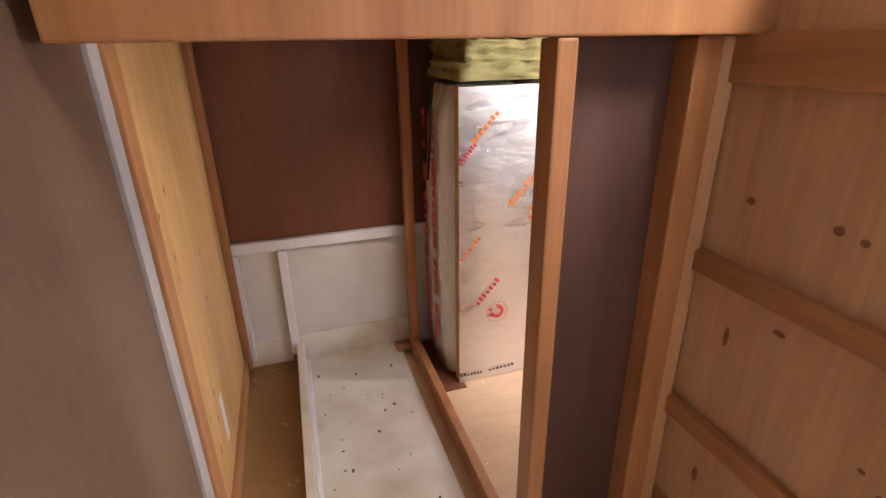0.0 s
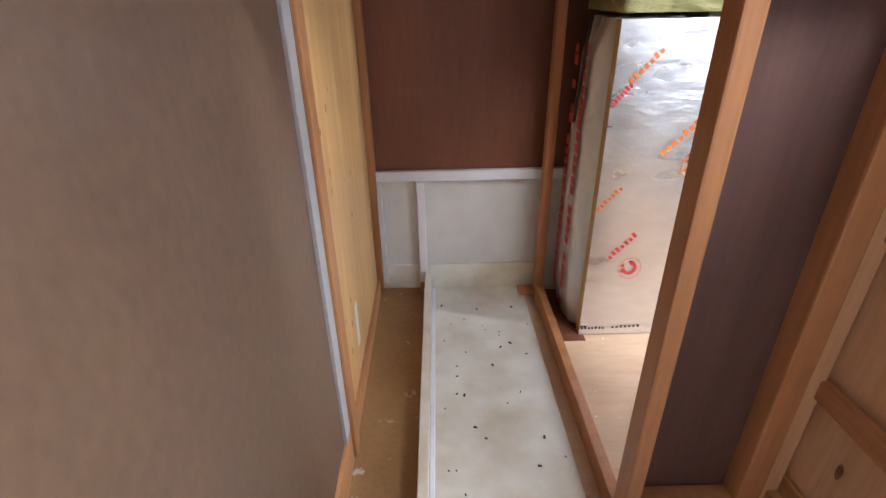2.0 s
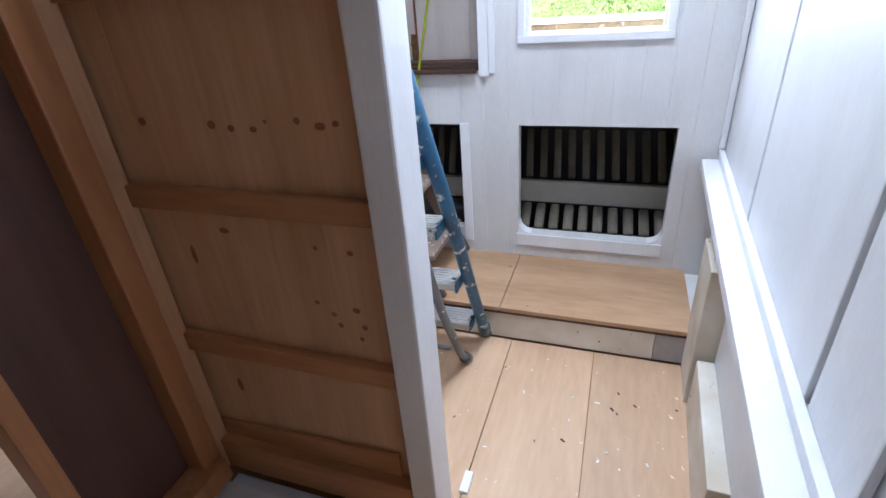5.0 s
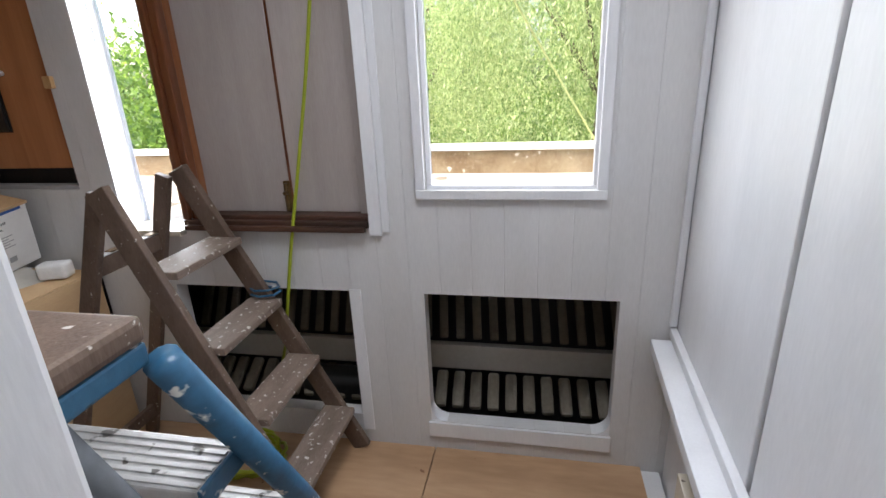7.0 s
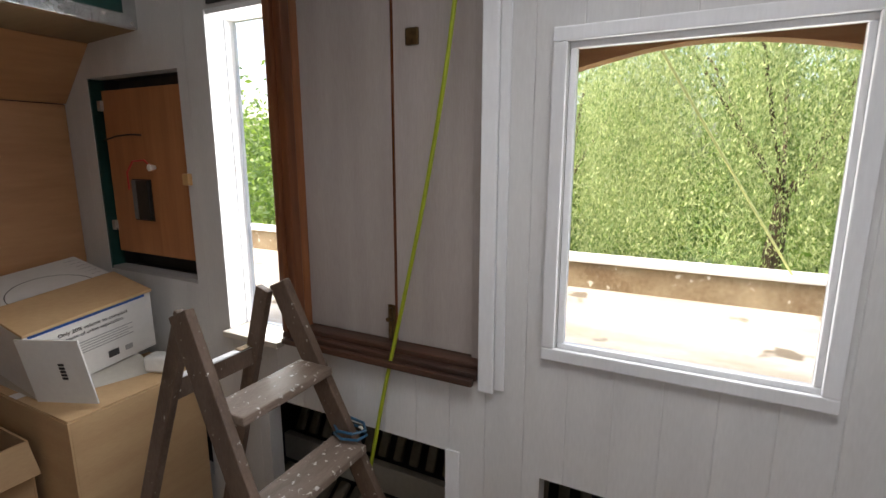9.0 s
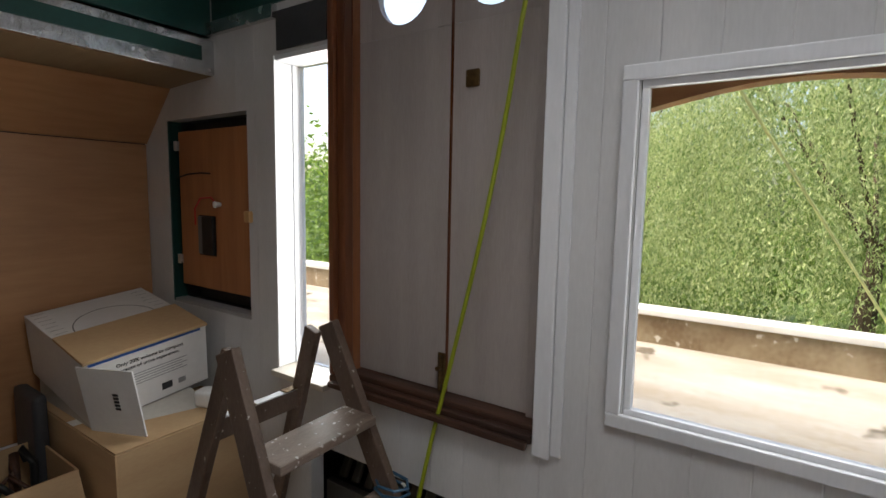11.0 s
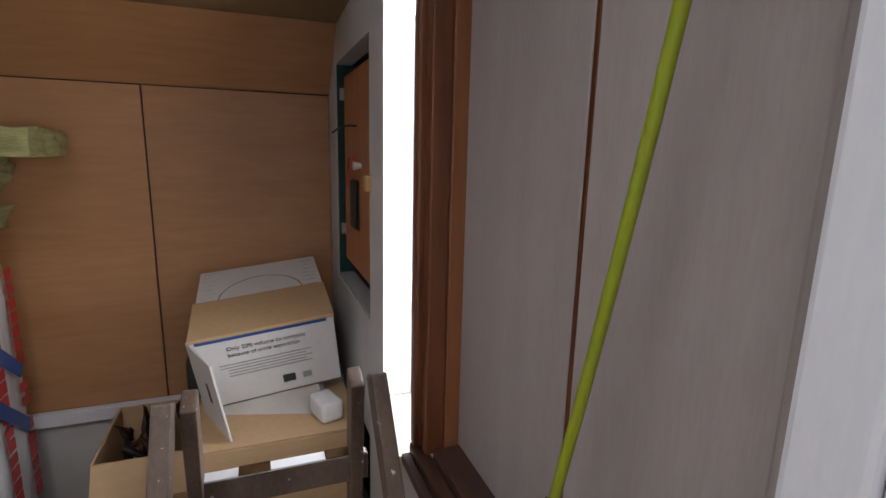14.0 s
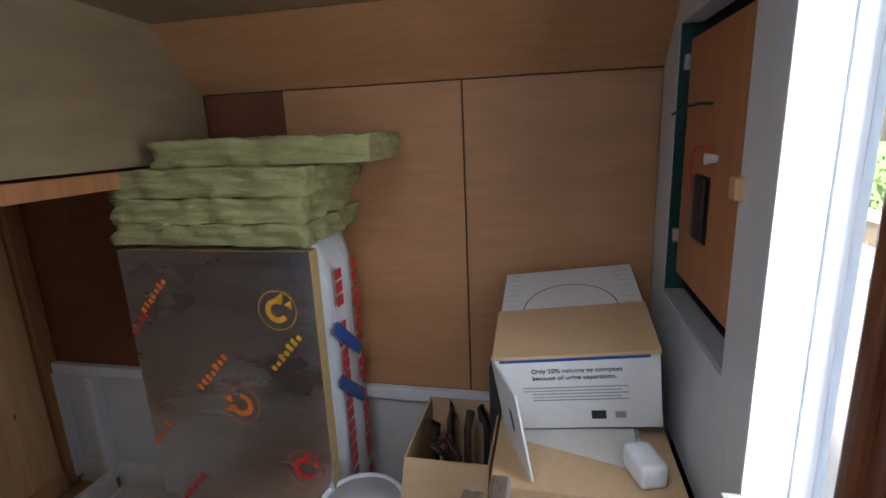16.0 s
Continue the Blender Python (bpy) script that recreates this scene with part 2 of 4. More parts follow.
WILLOW = leaf_material("willow_leaf", (0.56, 0.60, 0.30), (0.13, 0.22, 0.05))
BUSH = leaf_material("bush_leaf", (0.26, 0.38, 0.07), (0.09, 0.16, 0.035))
PALEBUSH = leaf_material("pale_bush_leaf", (0.40, 0.44, 0.22), (0.2, 0.25, 0.1))
GLASS = bpy.data.materials.new("window_glass")
GLASS.use_nodes = True
gb = GLASS.node_tree.nodes["Principled BSDF"]
gb.inputs["Transmission Weight"].default_value, gb.inputs["Roughness"].default_value, gb.inputs["IOR"].default_value = 1, 0.0, 1.1


FROST = bpy.data.materials.new("frosted_pane")
FROST.use_nodes = True
ft = FROST.node_tree.nodes.new("ShaderNodeBsdfTranslucent")
ft.inputs["Color"].default_value = (0.6, 0.62, 0.64, 1)
FROST.node_tree.links.new(ft.outputs["BSDF"], FROST.node_tree.nodes["Material Output"].inputs["Surface"])


# ---- builders ----
def obj(name, bm, material, parent=None, label="", smooth=False):
    me = bpy.data.meshes.new(name)
    bm.to_mesh(me)
    bm.free()
    if smooth:
        for p in me.polygons:
            p.use_smooth = True
    if material:
        me.materials.append(material)
    ob = new(name, me)
    if parent:
        ob.parent = parent
    return tagged(ob, label)


def part(name, bm, material, parent, label="", smooth=False):
    return obj(name, bm, material, parent, label, smooth)


def thing(name, label, category, group="", kind=""):
    return tagged(new(name), label, category, group, kind)


def block(x0, x1, y0, y1, z0, z1, bevel=0.003, bm=None, turn=None):
    b = bmesh.new()
    bmesh.ops.create_cube(b, size=1, matrix=Matrix.Translation(((x0 + x1) / 2, (y0 + y1) / 2, (z0 + z1) / 2)) @ Matrix.Diagonal((abs(x1 - x0), abs(y1 - y0), abs(z1 - z0), 1)))
    if bevel:
        bmesh.ops.bevel(b, geom=b.edges[:], offset=bevel, segments=2, affect="EDGES", profile=0.6)
    if turn:
        b.transform(turn)
    if bm is None:
        return b
    me = bpy.data.meshes.new("tmp")
    b.to_mesh(me)
    b.free()
    bm.from_mesh(me)
    bpy.data.meshes.remove(me)
    return bm


def bar(p, q, w, h, bevel=0.003, up=(0, 0, 1)):
    """A squared bar from p to q, w wide and h deep."""
    p, q = Vector(p), Vector(q)
    d = q - p
    side = d.cross(Vector(up)).normalized()
    top = side.cross(d).normalized()
    m = Matrix((side, d.normalized(), top)).transposed().to_4x4()
    m.translation = (p + q) / 2
    return block(-w / 2, w / 2, -d.length / 2, d.length / 2, -h / 2, h / 2, bevel, turn=m)


def tube(points, r, sides=10, bm=None):
    """A round rod through points."""
    b = bm or bmesh.new()
    pts = [Vector(p) for p in points]
    rings = []
    for i, p in enumerate(pts):
        d = (pts[min(i + 1, len(pts) - 1)] - pts[max(i - 1, 0)]).normalized()
        a = d.cross(Vector((0.31, 0.17, 0.93) if abs(d.z) < 0.9 else (1, 0.1, 0))).normalized()
        c = d.cross(a)
        rr = r[i] if isinstance(r, (list, tuple)) else r
        rings.append([b.verts.new(p + rr * (math.cos(k * math.tau / sides) * a + math.sin(k * math.tau / sides) * c)) for k in range(sides)])
    for u, w in zip(rings, rings[1:]):
        for k in range(sides):
            b.faces.new((u[k], u[(k + 1) % sides], w[(k + 1) % sides], w[k]))
    b.faces.new(rings[0][::-1]), b.faces.new(rings[-1])
    return b


def solid_wall(axis, a0, a1, u0, u1, z0, z1, holes):
    """A wall of thickness a0..a1 on an axis, u0..u1 along, with rectangular openings through it."""
    us = sorted({u0, u1, *[v for h in holes for v in h[:2]]})
    zs = sorted({z0, z1, *[v for h in holes for v in h[2:]]})
    full = {(i, j) for i in range(len(us) - 1) for j in range(len(zs) - 1)
            if not any(h[0] <= (us[i] + us[i + 1]) / 2 <= h[1] and h[2] <= (zs[j] + zs[j + 1]) / 2 <= h[3] for h in holes)}
    bm, cache = bmesh.new(), {}

    def v(a, u, z):
        k = (a, u, z)
        if k not in cache:
            cache[k] = bm.verts.new((a, u, z) if axis == "x" else (u, a, z))
        return cache[k]
    for i, j in full:
        p, q, r, s = us[i], us[i + 1], zs[j], zs[j + 1]
        bm.faces.new([v(a0, p, r), v(a0, p, s), v(a0, q, s), v(a0, q, r)])
        bm.faces.new([v(a1, p, r), v(a1, q, r), v(a1, q, s), v(a1, p, s)])
        if (i - 1, j) not in full: bm.faces.new([v(a0, p, r), v(a1, p, r), v(a1, p, s), v(a0, p, s)])
        if (i + 1, j) not in full: bm.faces.new([v(a0, q, r), v(a0, q, s), v(a1, q, s), v(a1, q, r)])
        if (i, j - 1) not in full: bm.faces.new([v(a0, p, r), v(a0, q, r), v(a1, q, r), v(a1, p, r)])
        if (i, j + 1) not in full: bm.faces.new([v(a0, p, s), v(a1, p, s), v(a1, q, s), v(a0, q, s)])
    bmesh.ops.recalc_face_normals(bm, faces=bm.faces[:])
    return bm


def extrude_profile(pts, axis, a0, a1):
    """A closed outline pushed along an axis; pts are the two other coordinates in order."""
    bm = bmesh.new()

    def at(p, a):
        return {"x": (a, p[0], p[1]), "y": (p[0], a, p[1]), "z": (p[0], p[1], a)}[axis]
    lo, hi = [bm.verts.new(at(p, a0)) for p in pts], [bm.verts.new(at(p, a1)) for p in pts]
    bm.faces.new(lo), bm.faces.new(hi[::-1])
    for k in range(len(pts)):
        m = (k + 1) % len(pts)
        bm.faces.new((lo[k], hi[k], hi[m], lo[m]))
    bmesh.ops.recalc_face_normals(bm, faces=bm.faces[:])
    return bm


def words(name, text, size, m, material, parent, depth=0.0006):
    cu = bpy.data.curves.new(name, "FONT")
    cu.body, cu.size, cu.extrude = text, size, depth
    tmp = new(name + "_tmp", cu)
    me = bpy.data.meshes.new_from_object(tmp.evaluated_get(bpy.context.evaluated_depsgraph_get()))
    bpy.data.objects.remove(tmp)
    me.materials.append(material)
    ob = new(name, me)
    ob.parent = parent
    ob.matrix_basis = m
    return ob


def ring(r0, r1, m, sides=28, start=0, end=math.tau, depth=0.001):
    bm = bmesh.new()
    steps = [start + (end - start) * k / sides for k in range(sides + 1)]
    a = [bm.verts.new((r0 * math.cos(t), r0 * math.sin(t), depth)) for t in steps]
    b = [bm.verts.new((r1 * math.cos(t), r1 * math.sin(t), depth)) for t in steps]
    for k in range(sides):
        bm.faces.new((a[k], b[k], b[k + 1], a[k + 1]))
    bm.transform(m)
    return bm


def structure(name, bm, material, label, category):
    return tagged(obj(name, bm, material), label, category, kind="structure")


FLOOR, STEP, TRAY, HALL = 0.2, 0.347, 0.243, 0.262
TOP = 2.55
# ---- front wall with its openings ----
WIN = (-2.314, -1.834, 1.268, 1.914)
DOOR = (-1.648, -1.016, 1.150, 2.42)
SLIT = (-1.012, -0.776, 1.135, 2.10)
HATCH = (-0.642, -0.155, 1.272, 1.95)
HOLES = [(-2.396, -1.808, 0.458, 0.938), (-1.565, -0.925, 0.46, 0.938), (-0.63, -0.15, 0.56, 0.95)]
front = structure("wall_front", solid_wall("x", 0, 0.05, -2.72, 0.12, 0.1, TOP, [WIN, DOOR, SLIT, HATCH, *HOLES]), BOARDWHITE, "white painted boarded wall with windows, doors and low openings", "wall")
# end wall: straight below, leaning in above, then a soffit under a taped beam
endwall = structure("wall_end", solid_wall("y", 0.012, 0.1, -2.5, 0.11, 0.1, 2.7, []), DARKPLY, "backing of the plywood end wall", "wall")
part("lower_lining", block(-2.44, 0, 0, 0.011, 0.1, 0.80, 0), LINING, endwall, "white painted lower lining")
part("upper_panel", block(-2.44, -1.452, 0, 0.011, 0.843, 1.872, 0.001), REDPLY, endwall, "red-brown plywood panel")
part("upper_panel", block(-1.449, -1.16, 0.002, 0.011, 0.843, 1.868, 0.001), REDPLY, endwall, "red-brown plywood panel")
part("upper_panel", block(-1.157, -0.569, 0, 0.011, 0.843, 1.868, 0.001), PLY, endwall, "orange-brown plywood panel")
part("upper_panel", block(-0.564, -0.002, 0, 0.011, 0.843, 1.868, 0.001), PLY, endwall, "orange-brown plywood panel")
part("leaning_panel", extrude_profile([(0.011, 1.872), (-0.004, 1.872), (-0.19, 2.06), (-0.175, 2.08)], "x", -1.452, 0), PLY, endwall, "leaning plywood panel")
part("soffit", extrude_profile([(-0.19, 2.062), (-0.455, 2.075), (-0.455, 2.088), (-0.185, 2.077)], "x", -1.452, 0), PALEPLY, endwall, "plywood soffit")
part("rail", block(-2.36, -0.002, -0.03, -0.001, 0.80, 0.843, 0.003), WHITE, endwall, "white painted rail")
part("skirting", block(-2.36, -1.62, -0.012, -0.001, 0.25, 0.385, 0.003), DIRTYWHITE, endwall, "grubby off-white skirting")
for y0, y1 in ((-2.176, -2.142), (-2.345, -2.325)):
    part("stud", block(y0, y1, -0.042, -0.001, 0.39 if y0 > -2.1 else 0.31, 0.80, 0.003), WHITE, endwall, "white painted stud")
part("stud_foot", block(-2.176, -2.142, -0.03, -0.001, HALL, 0.31, 0.002), STUD, endwall, "bare wood stud foot")
# taped beam above the soffit, and the green roof space
tb = structure("beam", block(-1.45, -0.001, -0.475, -0.456, 2.075, 2.185, 0.002), FOILTAPE, "silver taped edge beam of the roof", "beam")
part("green_strip", block(-1.45, -0.045, -0.479, -0.4755, 2.115, 2.16, 0.0005), GREEN, tb, "green painted strip")
structure("roof_side", block(-1.45, 0, -0.46, -0.44, 2.20, 2.7, 0.002), GREEN, "dark green roof side above the beam", "roof")
tp = structure("trim", block(-0.02, -0.001, -0.45, -0.80, 2.20, 2.24, 0.002), FOILTAPE, "silver taped strip", "trim")
gs = structure("wall_head", block(-0.006, -0.0005, -1.01, -0.80, 2.11, 2.22, 0), DARKGREY, "dark grey band above the slit window", "wall")
gs2 = structure("wall_head_2", block(-0.007, -0.0005, -1.02, -0.478, 2.245, TOP, 0), GREEN, "green band above the wall", "wall")
structure("wall_upper_side", block(-1.47, -1.452, -1.1, 0.0, 1.66, 2.7, 0.002), PALEPLY, "pale plywood side wall above the top plate", "wall")
# ceiling out of view; the opening in it is added for the fill lamp
roof = solid_wall("x", TOP, TOP + 0.08, -2.72, 0.1, -2.6, 0.11, [(-2.42, -1.58, -1.07, -0.43)])
roof.transform(Matrix(((0, 0, 1, 0), (0, 1, 0, 0), (1, 0, 0, 0), (0, 0, 0, 1))))
bmesh.ops.recalc_face_normals(roof, faces=roof.faces[:])
structure("ceiling", roof, WHITE, "assumed white cabin ceiling, out of view, with an added opening", "ceiling")
# unseen pane, added over the opening to soften the sun
structure("fill_diffuser", block(-1.1, -0.4, -2.45, -1.55, TOP + 0.085, TOP + 0.11, 0.004), FROST, "frosted white pane added above the fill lamp, out of view", "window")
structure("ceiling_hall", block(-2.44, -1.48, -1.14, 0.0, 1.80, 1.83, 0), PINE_Y, "pine boarded ceiling of the recess", "ceiling")

# ---- right-hand side wall with dado ledge ----
side = structure("wall_side", solid_wall("y", -2.68, -2.572, -2.6, 0.0, 0.1, TOP, []), WHITE, "white painted panelled side wall", "wall")
for x0, x1 in ((-0.60, -0.004), (-1.267, -0.62), (-1.48, -1.287)):
    part("panel", block(x0, x1, -2.571, -2.558, 0.85, TOP - 0.01, 0.004), WHITE, side, "white painted panel")
for xg in (-0.61, -1.277):
    part("groove_strip", block(xg - 0.008, xg + 0.008, -2.571, -2.567, 0.85, TOP - 0.01, 0), GREYPAINT, side, "grey joint")
part("ledge", block(-2.3, -0.03, -2.558, -2.485, 0.80, 0.835, 0.004), WHITE, side, "white painted ledge")
part("ledge_back", block(-2.3, -0.004, -2.5575, -2.538, 0.836, 0.865, 0.004), WHITE, side, "white moulding")
part("corner_bead", block(-0.02, -0.001, -2.556, -2.535, 0.87, TOP - 0.01, 0.006), WHITE, side, "corner moulding")
part("boxing", block(-0.62, -0.405, -2.57, -2.50, FLOOR, 0.70, 0.004), DIRTYWHITE, side, "stained white boxing")
part("apron", block(-1.6, -0.63, -2.571, -2.56, FLOOR, 0.798, 0.002), WHITE, side, "white lower lining")
part("pipe_cover", block(-1.10, -0.64, -2.56, -2.51, FLOOR, 0.40, 0.004), DIRTYWHITE, side, "white pipe cover")

side.matrix_basis = Matrix.Translation((0, -2.565, 0)) @ pose(0, 0, 0, 0, 0, -2.7) @ Matrix.Translation((0, 2.565, 0))

# ---- back and hall walls that close the place ----
hallwall = structure("wall_hall", solid_wall("x", -2.50, -2.39, -2.6, 0.1, 0.1, TOP, []), BROWNBOARD, "brown board wall of the narrow hall", "wall")
part("brown_panel", block(-2.389, -2.37, -2.56, -1.031, 0.385, 1.66, 0.002), BROWNBOARD, hallwall, "smooth brown panel with pinkish sheen")
part("grey_edge_strip", block(-2.388, -2.362, -1.03, -0.974, 0.385, 1.66, 0.002), GREYPAINT, hallwall, "grey painted edge strip")
part("bottom_batten", block(-2.388, -2.36, -2.56, -0.98, HALL, 0.383, 0.003), PINE_Y, hallwall, "pine bottom batten")
part("door_post", block(-2.388, -2.352, -0.972, -0.908, HALL, 1.66, 0.004), STUD, hallwall, "orange pine post")
for k in range(7):
    y0 = -0.906 + k * 0.1195
    part("pine_board", block(-2.388, -2.372, y0, y0 + 0.119, 0.34, 1.66, 0.0006), PALEPINE, hallwall, "knotty pine board")
part("end_post", block(-2.388, -2.345, -0.062, -0.002, HALL + 0.02, 1.66, 0.004), STUD, hallwall, "orange pine post")
part("board_foot", block(-2.388, -2.36, -0.906, -0.064, HALL, 0.338, 0.003), PINE_Y, hallwall, "pine bottom rail")
part("top_plate", block(-2.388, -2.33, -2.56, -0.002, 1.662, 1.74, 0.003), STUD, hallwall, "pine top plate")
part("torn_label", block(-2.3715, -2.3705, -0.665, -0.625, 0.44, 0.60, 0), WHITE, hallwall, "torn white label")

# ---- floors ----
floor = structure("floor", block(-2.6, 0.0, -2.7, 0.0, 0.05, FLOOR - 0.012, 0), OCHRE, "sub-floor under the plywood boards", "floor")
edges = [-2.56, -2.484, -2.18, -1.868, -1.56, -1.25, -1.115]
for a, b in zip(edges, edges[1:]):
    part("floor_panel", block(-2.10 if b < -1.86 else -1.20, -0.433, a + 0.0015, b - 0.0015, FLOOR - 0.012, FLOOR, 0.001), FLOORPLY, floor, "pale plywood floor panel")
hall_floor = structure("floor_hall", block(-2.14, -1.70, -1.85, -0.002, FLOOR, HALL, 0), DIRTYWHITE, "off-white stained hall floor", "floor")
part("ochre_strip", block(-2.388, -2.141, -2.55, -0.002, FLOOR, HALL, 0), OCHRE, hall_floor, "bare ochre floor strip")
part("threshold", block(-2.14, -1.66, -2.55, -1.852, FLOOR, HALL - 0.002, 0), FLOORPLY, hall_floor, "plywood floor")
part("batten", bar((-2.162, -2.3, 0.295), (-2.138, -0.045, 0.32), 0.03, 0.085), DIRTYWHITE, hall_floor, "white painted floor batten with scuffs")
part("batten_fillet", bar((-2.139, -2.3, 0.27), (-2.115, -0.045, 0.27), 0.016, 0.016), WHITE, hall_floor, "white fillet")
part("dark_tile", block(-1.72, -1.60, -0.10, -0.03, HALL, HALL + 0.012, 0.002), STUD, hall_floor, "rust-stained block")
tray = structure("floor_recess", block(-1.70, -0.433, -1.11, -0.002, FLOOR, TRAY, 0), FLOORPLY, "pale plywood floor of the recess", "floor")
part("brown_patch", block(-1.62, -1.50, -0.42, -0.03, TRAY, TRAY + 0.004, 0), REDPLY, tray, "brown plywood offcut")
structure("floor_slab", block(-1.66, -1.25, -1.60, -1.20, FLOOR - 0.01, FLOOR + 0.005, 0.002), WHITE, "white floor slab under the panel", "floor")
structure("floor_slab_2", block(-1.36, -1.30, -1.75, -1.17, FLOOR + 0.005, FLOOR + 0.04, 0.003), WHITE, "white skirting offcut on the floor", "floor")
platform = structure("platform", block(-0.41, 0.0, -2.56, -0.002, FLOOR, STEP - 0.018, 0), WHITE, "raised platform along the front wall", "platform")
for a, b in ((-2.5, -1.82), (-1.817, -1.13), (-1.127, -0.01)):
    part("platform_board", block(-0.432, -0.001, a, b, STEP - 0.017, STEP, 0.002), STEPPLY, platform, "worn plywood step board")
part("riser", block(-0.422, -0.411, -2.38, -0.01, FLOOR, STEP - 0.03, 0.001), DIRTYWHITE, platform, "scuffed white riser")
part("riser_end", block(-0.422, -0.411, -2.50, -2.382, FLOOR, STEP - 0.03, 0.001), GREYPAINT, platform, "grey riser end")
# solid dark strip, the shade under the step edge put into its colour
part("nosing", block(-0.428, -0.412, -2.50, -0.01, STEP - 0.03, STEP - 0.0175, 0.001), DARKSILL, platform, "dark strip standing in for the shaded gap under the step edge")

# ---- stud frame round the recess, and the ledged partition ----
fr = structure("stud_frame", block(-1.657, -1.618, -1.25, -1.19, FLOOR, 1.565, 0.006), STUD, "orange pine stud frame of the recess", "frame")
part("far_post", block(-1.650, -1.612, -0.09, -0.045, TRAY, 1.62, 0.004), STUD, fr, "pine stud")
part("sill", bar((-1.636, -1.19, 0.275), (-1.632, -0.09, 0.275), 0.032, 0.085), STUD, fr, "pine sill")
part("head_beam", block(-2.345, -1.20, -1.25, -1.17, 1.566, 1.66, 0.004), STUD, fr, "pine head beam")
part("top_plate", block(-1.66, -1.46, -1.168, -0.02, 1.605, 1.652, 0.004), STUD, fr, "pine top plate")
part("panel_rail", block(-1.617, -1.30, -1.245, -1.16, 0.275, 0.345, 0.004), STUD, fr, "pine bottom rail")
part("dark_panel", block(-1.617, -1.30, -1.158, -1.148, 0.25, 1.62, 0), DARKPLY, fr, "dark brown fibreboard panel")
part("corner_post", block(-1.352, -1.290, -1.215, -1.15, 0.25, 1.565, 0.006), STUD, fr, "pine corner post")
part("corner_batten", block(-1.289, -1.232, -1.195, -1.135, 0.25, 1.565, 0.006), PINE, fr, "pine corner batten")

lp = structure("partition", block(-1.205, -1.19, -1.80, -1.09, FLOOR, 1.78, 0.002), WHITE, "ledged pine partition, white on the room side", "partition")
rng = random.Random(4)
for k in range(5):
    y0 = -1.785 + k * 0.130
    part("board", block(-1.221, -1.2055, y0, y0 + 0.1297, 0.25, 1.76, 0.0005), PINE, lp, "knotty pine board")
for z0, z1 in ((1.078, 1.128), (0.678, 0.73), (1.48, 1.57)):
    part("ledge", block(-1.247, -1.2215, -1.782, -1.187, z0, z1, 0.004), PINE_Y, lp, "pine ledge")
part("bottom_ledge", block(-1.262, -1.2215, -1.782, -1.187, 0.25, 0.36, 0.004), PINE_Y, lp, "pine bottom ledge")
part("bottom_plate", bar((-1.2275, -1.75, 0.40), (-1.2275, -1.187, 0.375), 0.012, 0.075), PINE_Y, lp, "split pine strip")
part("post", block(-1.262, -1.16, -1.852, -1.786, FLOOR, TOP - 0.01, 0.006), WHITE, lp, "white painted post")


def knots(parent, face_x, y0, y1, z0, z1, count, seed, sx):
    r = random.Random(seed)
    for k in range(count):
        a, b = r.uniform(0.003, 0.0075), r.uniform(0.5, 3.2)
        bm = bmesh.new()
        bmesh.ops.create_circle(bm, cap_ends=True, segments=10, radius=a, matrix=pose(face_x + sx * 0.0012, r.uniform(y0, y1), r.uniform(z0, z1), 0, 90, 0) @ Matrix.Diagonal((b, 1, 1, 1)))
        part("knot", bm, KNOT, parent)


for ky, kz, kw, kh in ((-1.456, 1.258, 7, 6), (-1.50, 1.252, 6, 5), (-1.55, 1.251, 6, 4), (-1.58, 1.266, 3, 3), (-1.648, 1.268, 5, 5), (-1.694, 1.259, 8, 5), (-1.726, 1.264, 5, 4),
                       (-1.604, 0.873, 5, 4), (-1.641, 0.847, 5, 5), (-1.699, 0.866, 7, 5), (-1.653, 0.82, 5, 5), (-1.712, 0.823, 5, 5), (-1.70, 0.79, 4, 4), (-1.298, 0.958, 5, 18),
                       (-1.299, 0.56, 6, 16), (-1.407, 1.029, 10, 5), (-1.629, 1.01, 4, 4), (-1.284, 1.262, 7, 6), (-1.708, 1.006, 5, 4)):
    bm = bmesh.new()
    bmesh.ops.create_circle(bm, cap_ends=True, segments=12, radius=0.0014, matrix=pose(-1.2228, ky, kz, 0, 90, 0) @ Matrix.Diagonal((kh, kw, 1, 1)))
    part("knot", bm, KNOT, lp)
knots(hallwall, -2.3718, -0.88, -0.1, 0.45, 1.3, 16, 8, 1)


# ---- windows, doors, hatch ----
def frame_of(name, y0, y1, z0, z1, x0, x1, w, material, parent, label):
    for n, bm in ((name, block(x0, x1, y0, y1, z0, z0 + w, 0.003)), (name, block(x0, x1, y0, y1, z1 - w, z1, 0.003)),
                  (name, block(x0, x1, y0, y0 + w, z0 + w, z1 - w, 0.003)), (name, block(x0, x1, y1 - w, y1, z0 + w, z1 - w, 0.003))):
        part(n, bm, material, parent, label)


w1 = thing("window_1", "square fixed cabin window in a white painted frame", "window", kind="structure")
frame_of("window_frame", -2.338, -1.803, 1.244, 1.940, -0.014, -0.001, 0.028, WHITE, w1, "white architrave")
frame_of("inner_bead", -2.313, -1.835, 1.269, 1.913, 0.0, 0.02, 0.014, WHITE, w1, "white glazing bead")
g = part("pane", block(0.008, 0.011, -2.300, -1.848, 1.282, 1.900, 0), GLASS, w1)
g.visible_shadow = False
arch = [(-2.329, 1.945)] + [(-1.831 - 0.498 * (1 - k / 12), 1.868 + 0.036 * math.sin(math.pi * k / 12)) for k in range(13)] + [(-1.831, 1.945)]
part("arched_head", extrude_profile(arch, "x", 0.055, 0.10), PINE_Y, w1, "bare wood arched head")

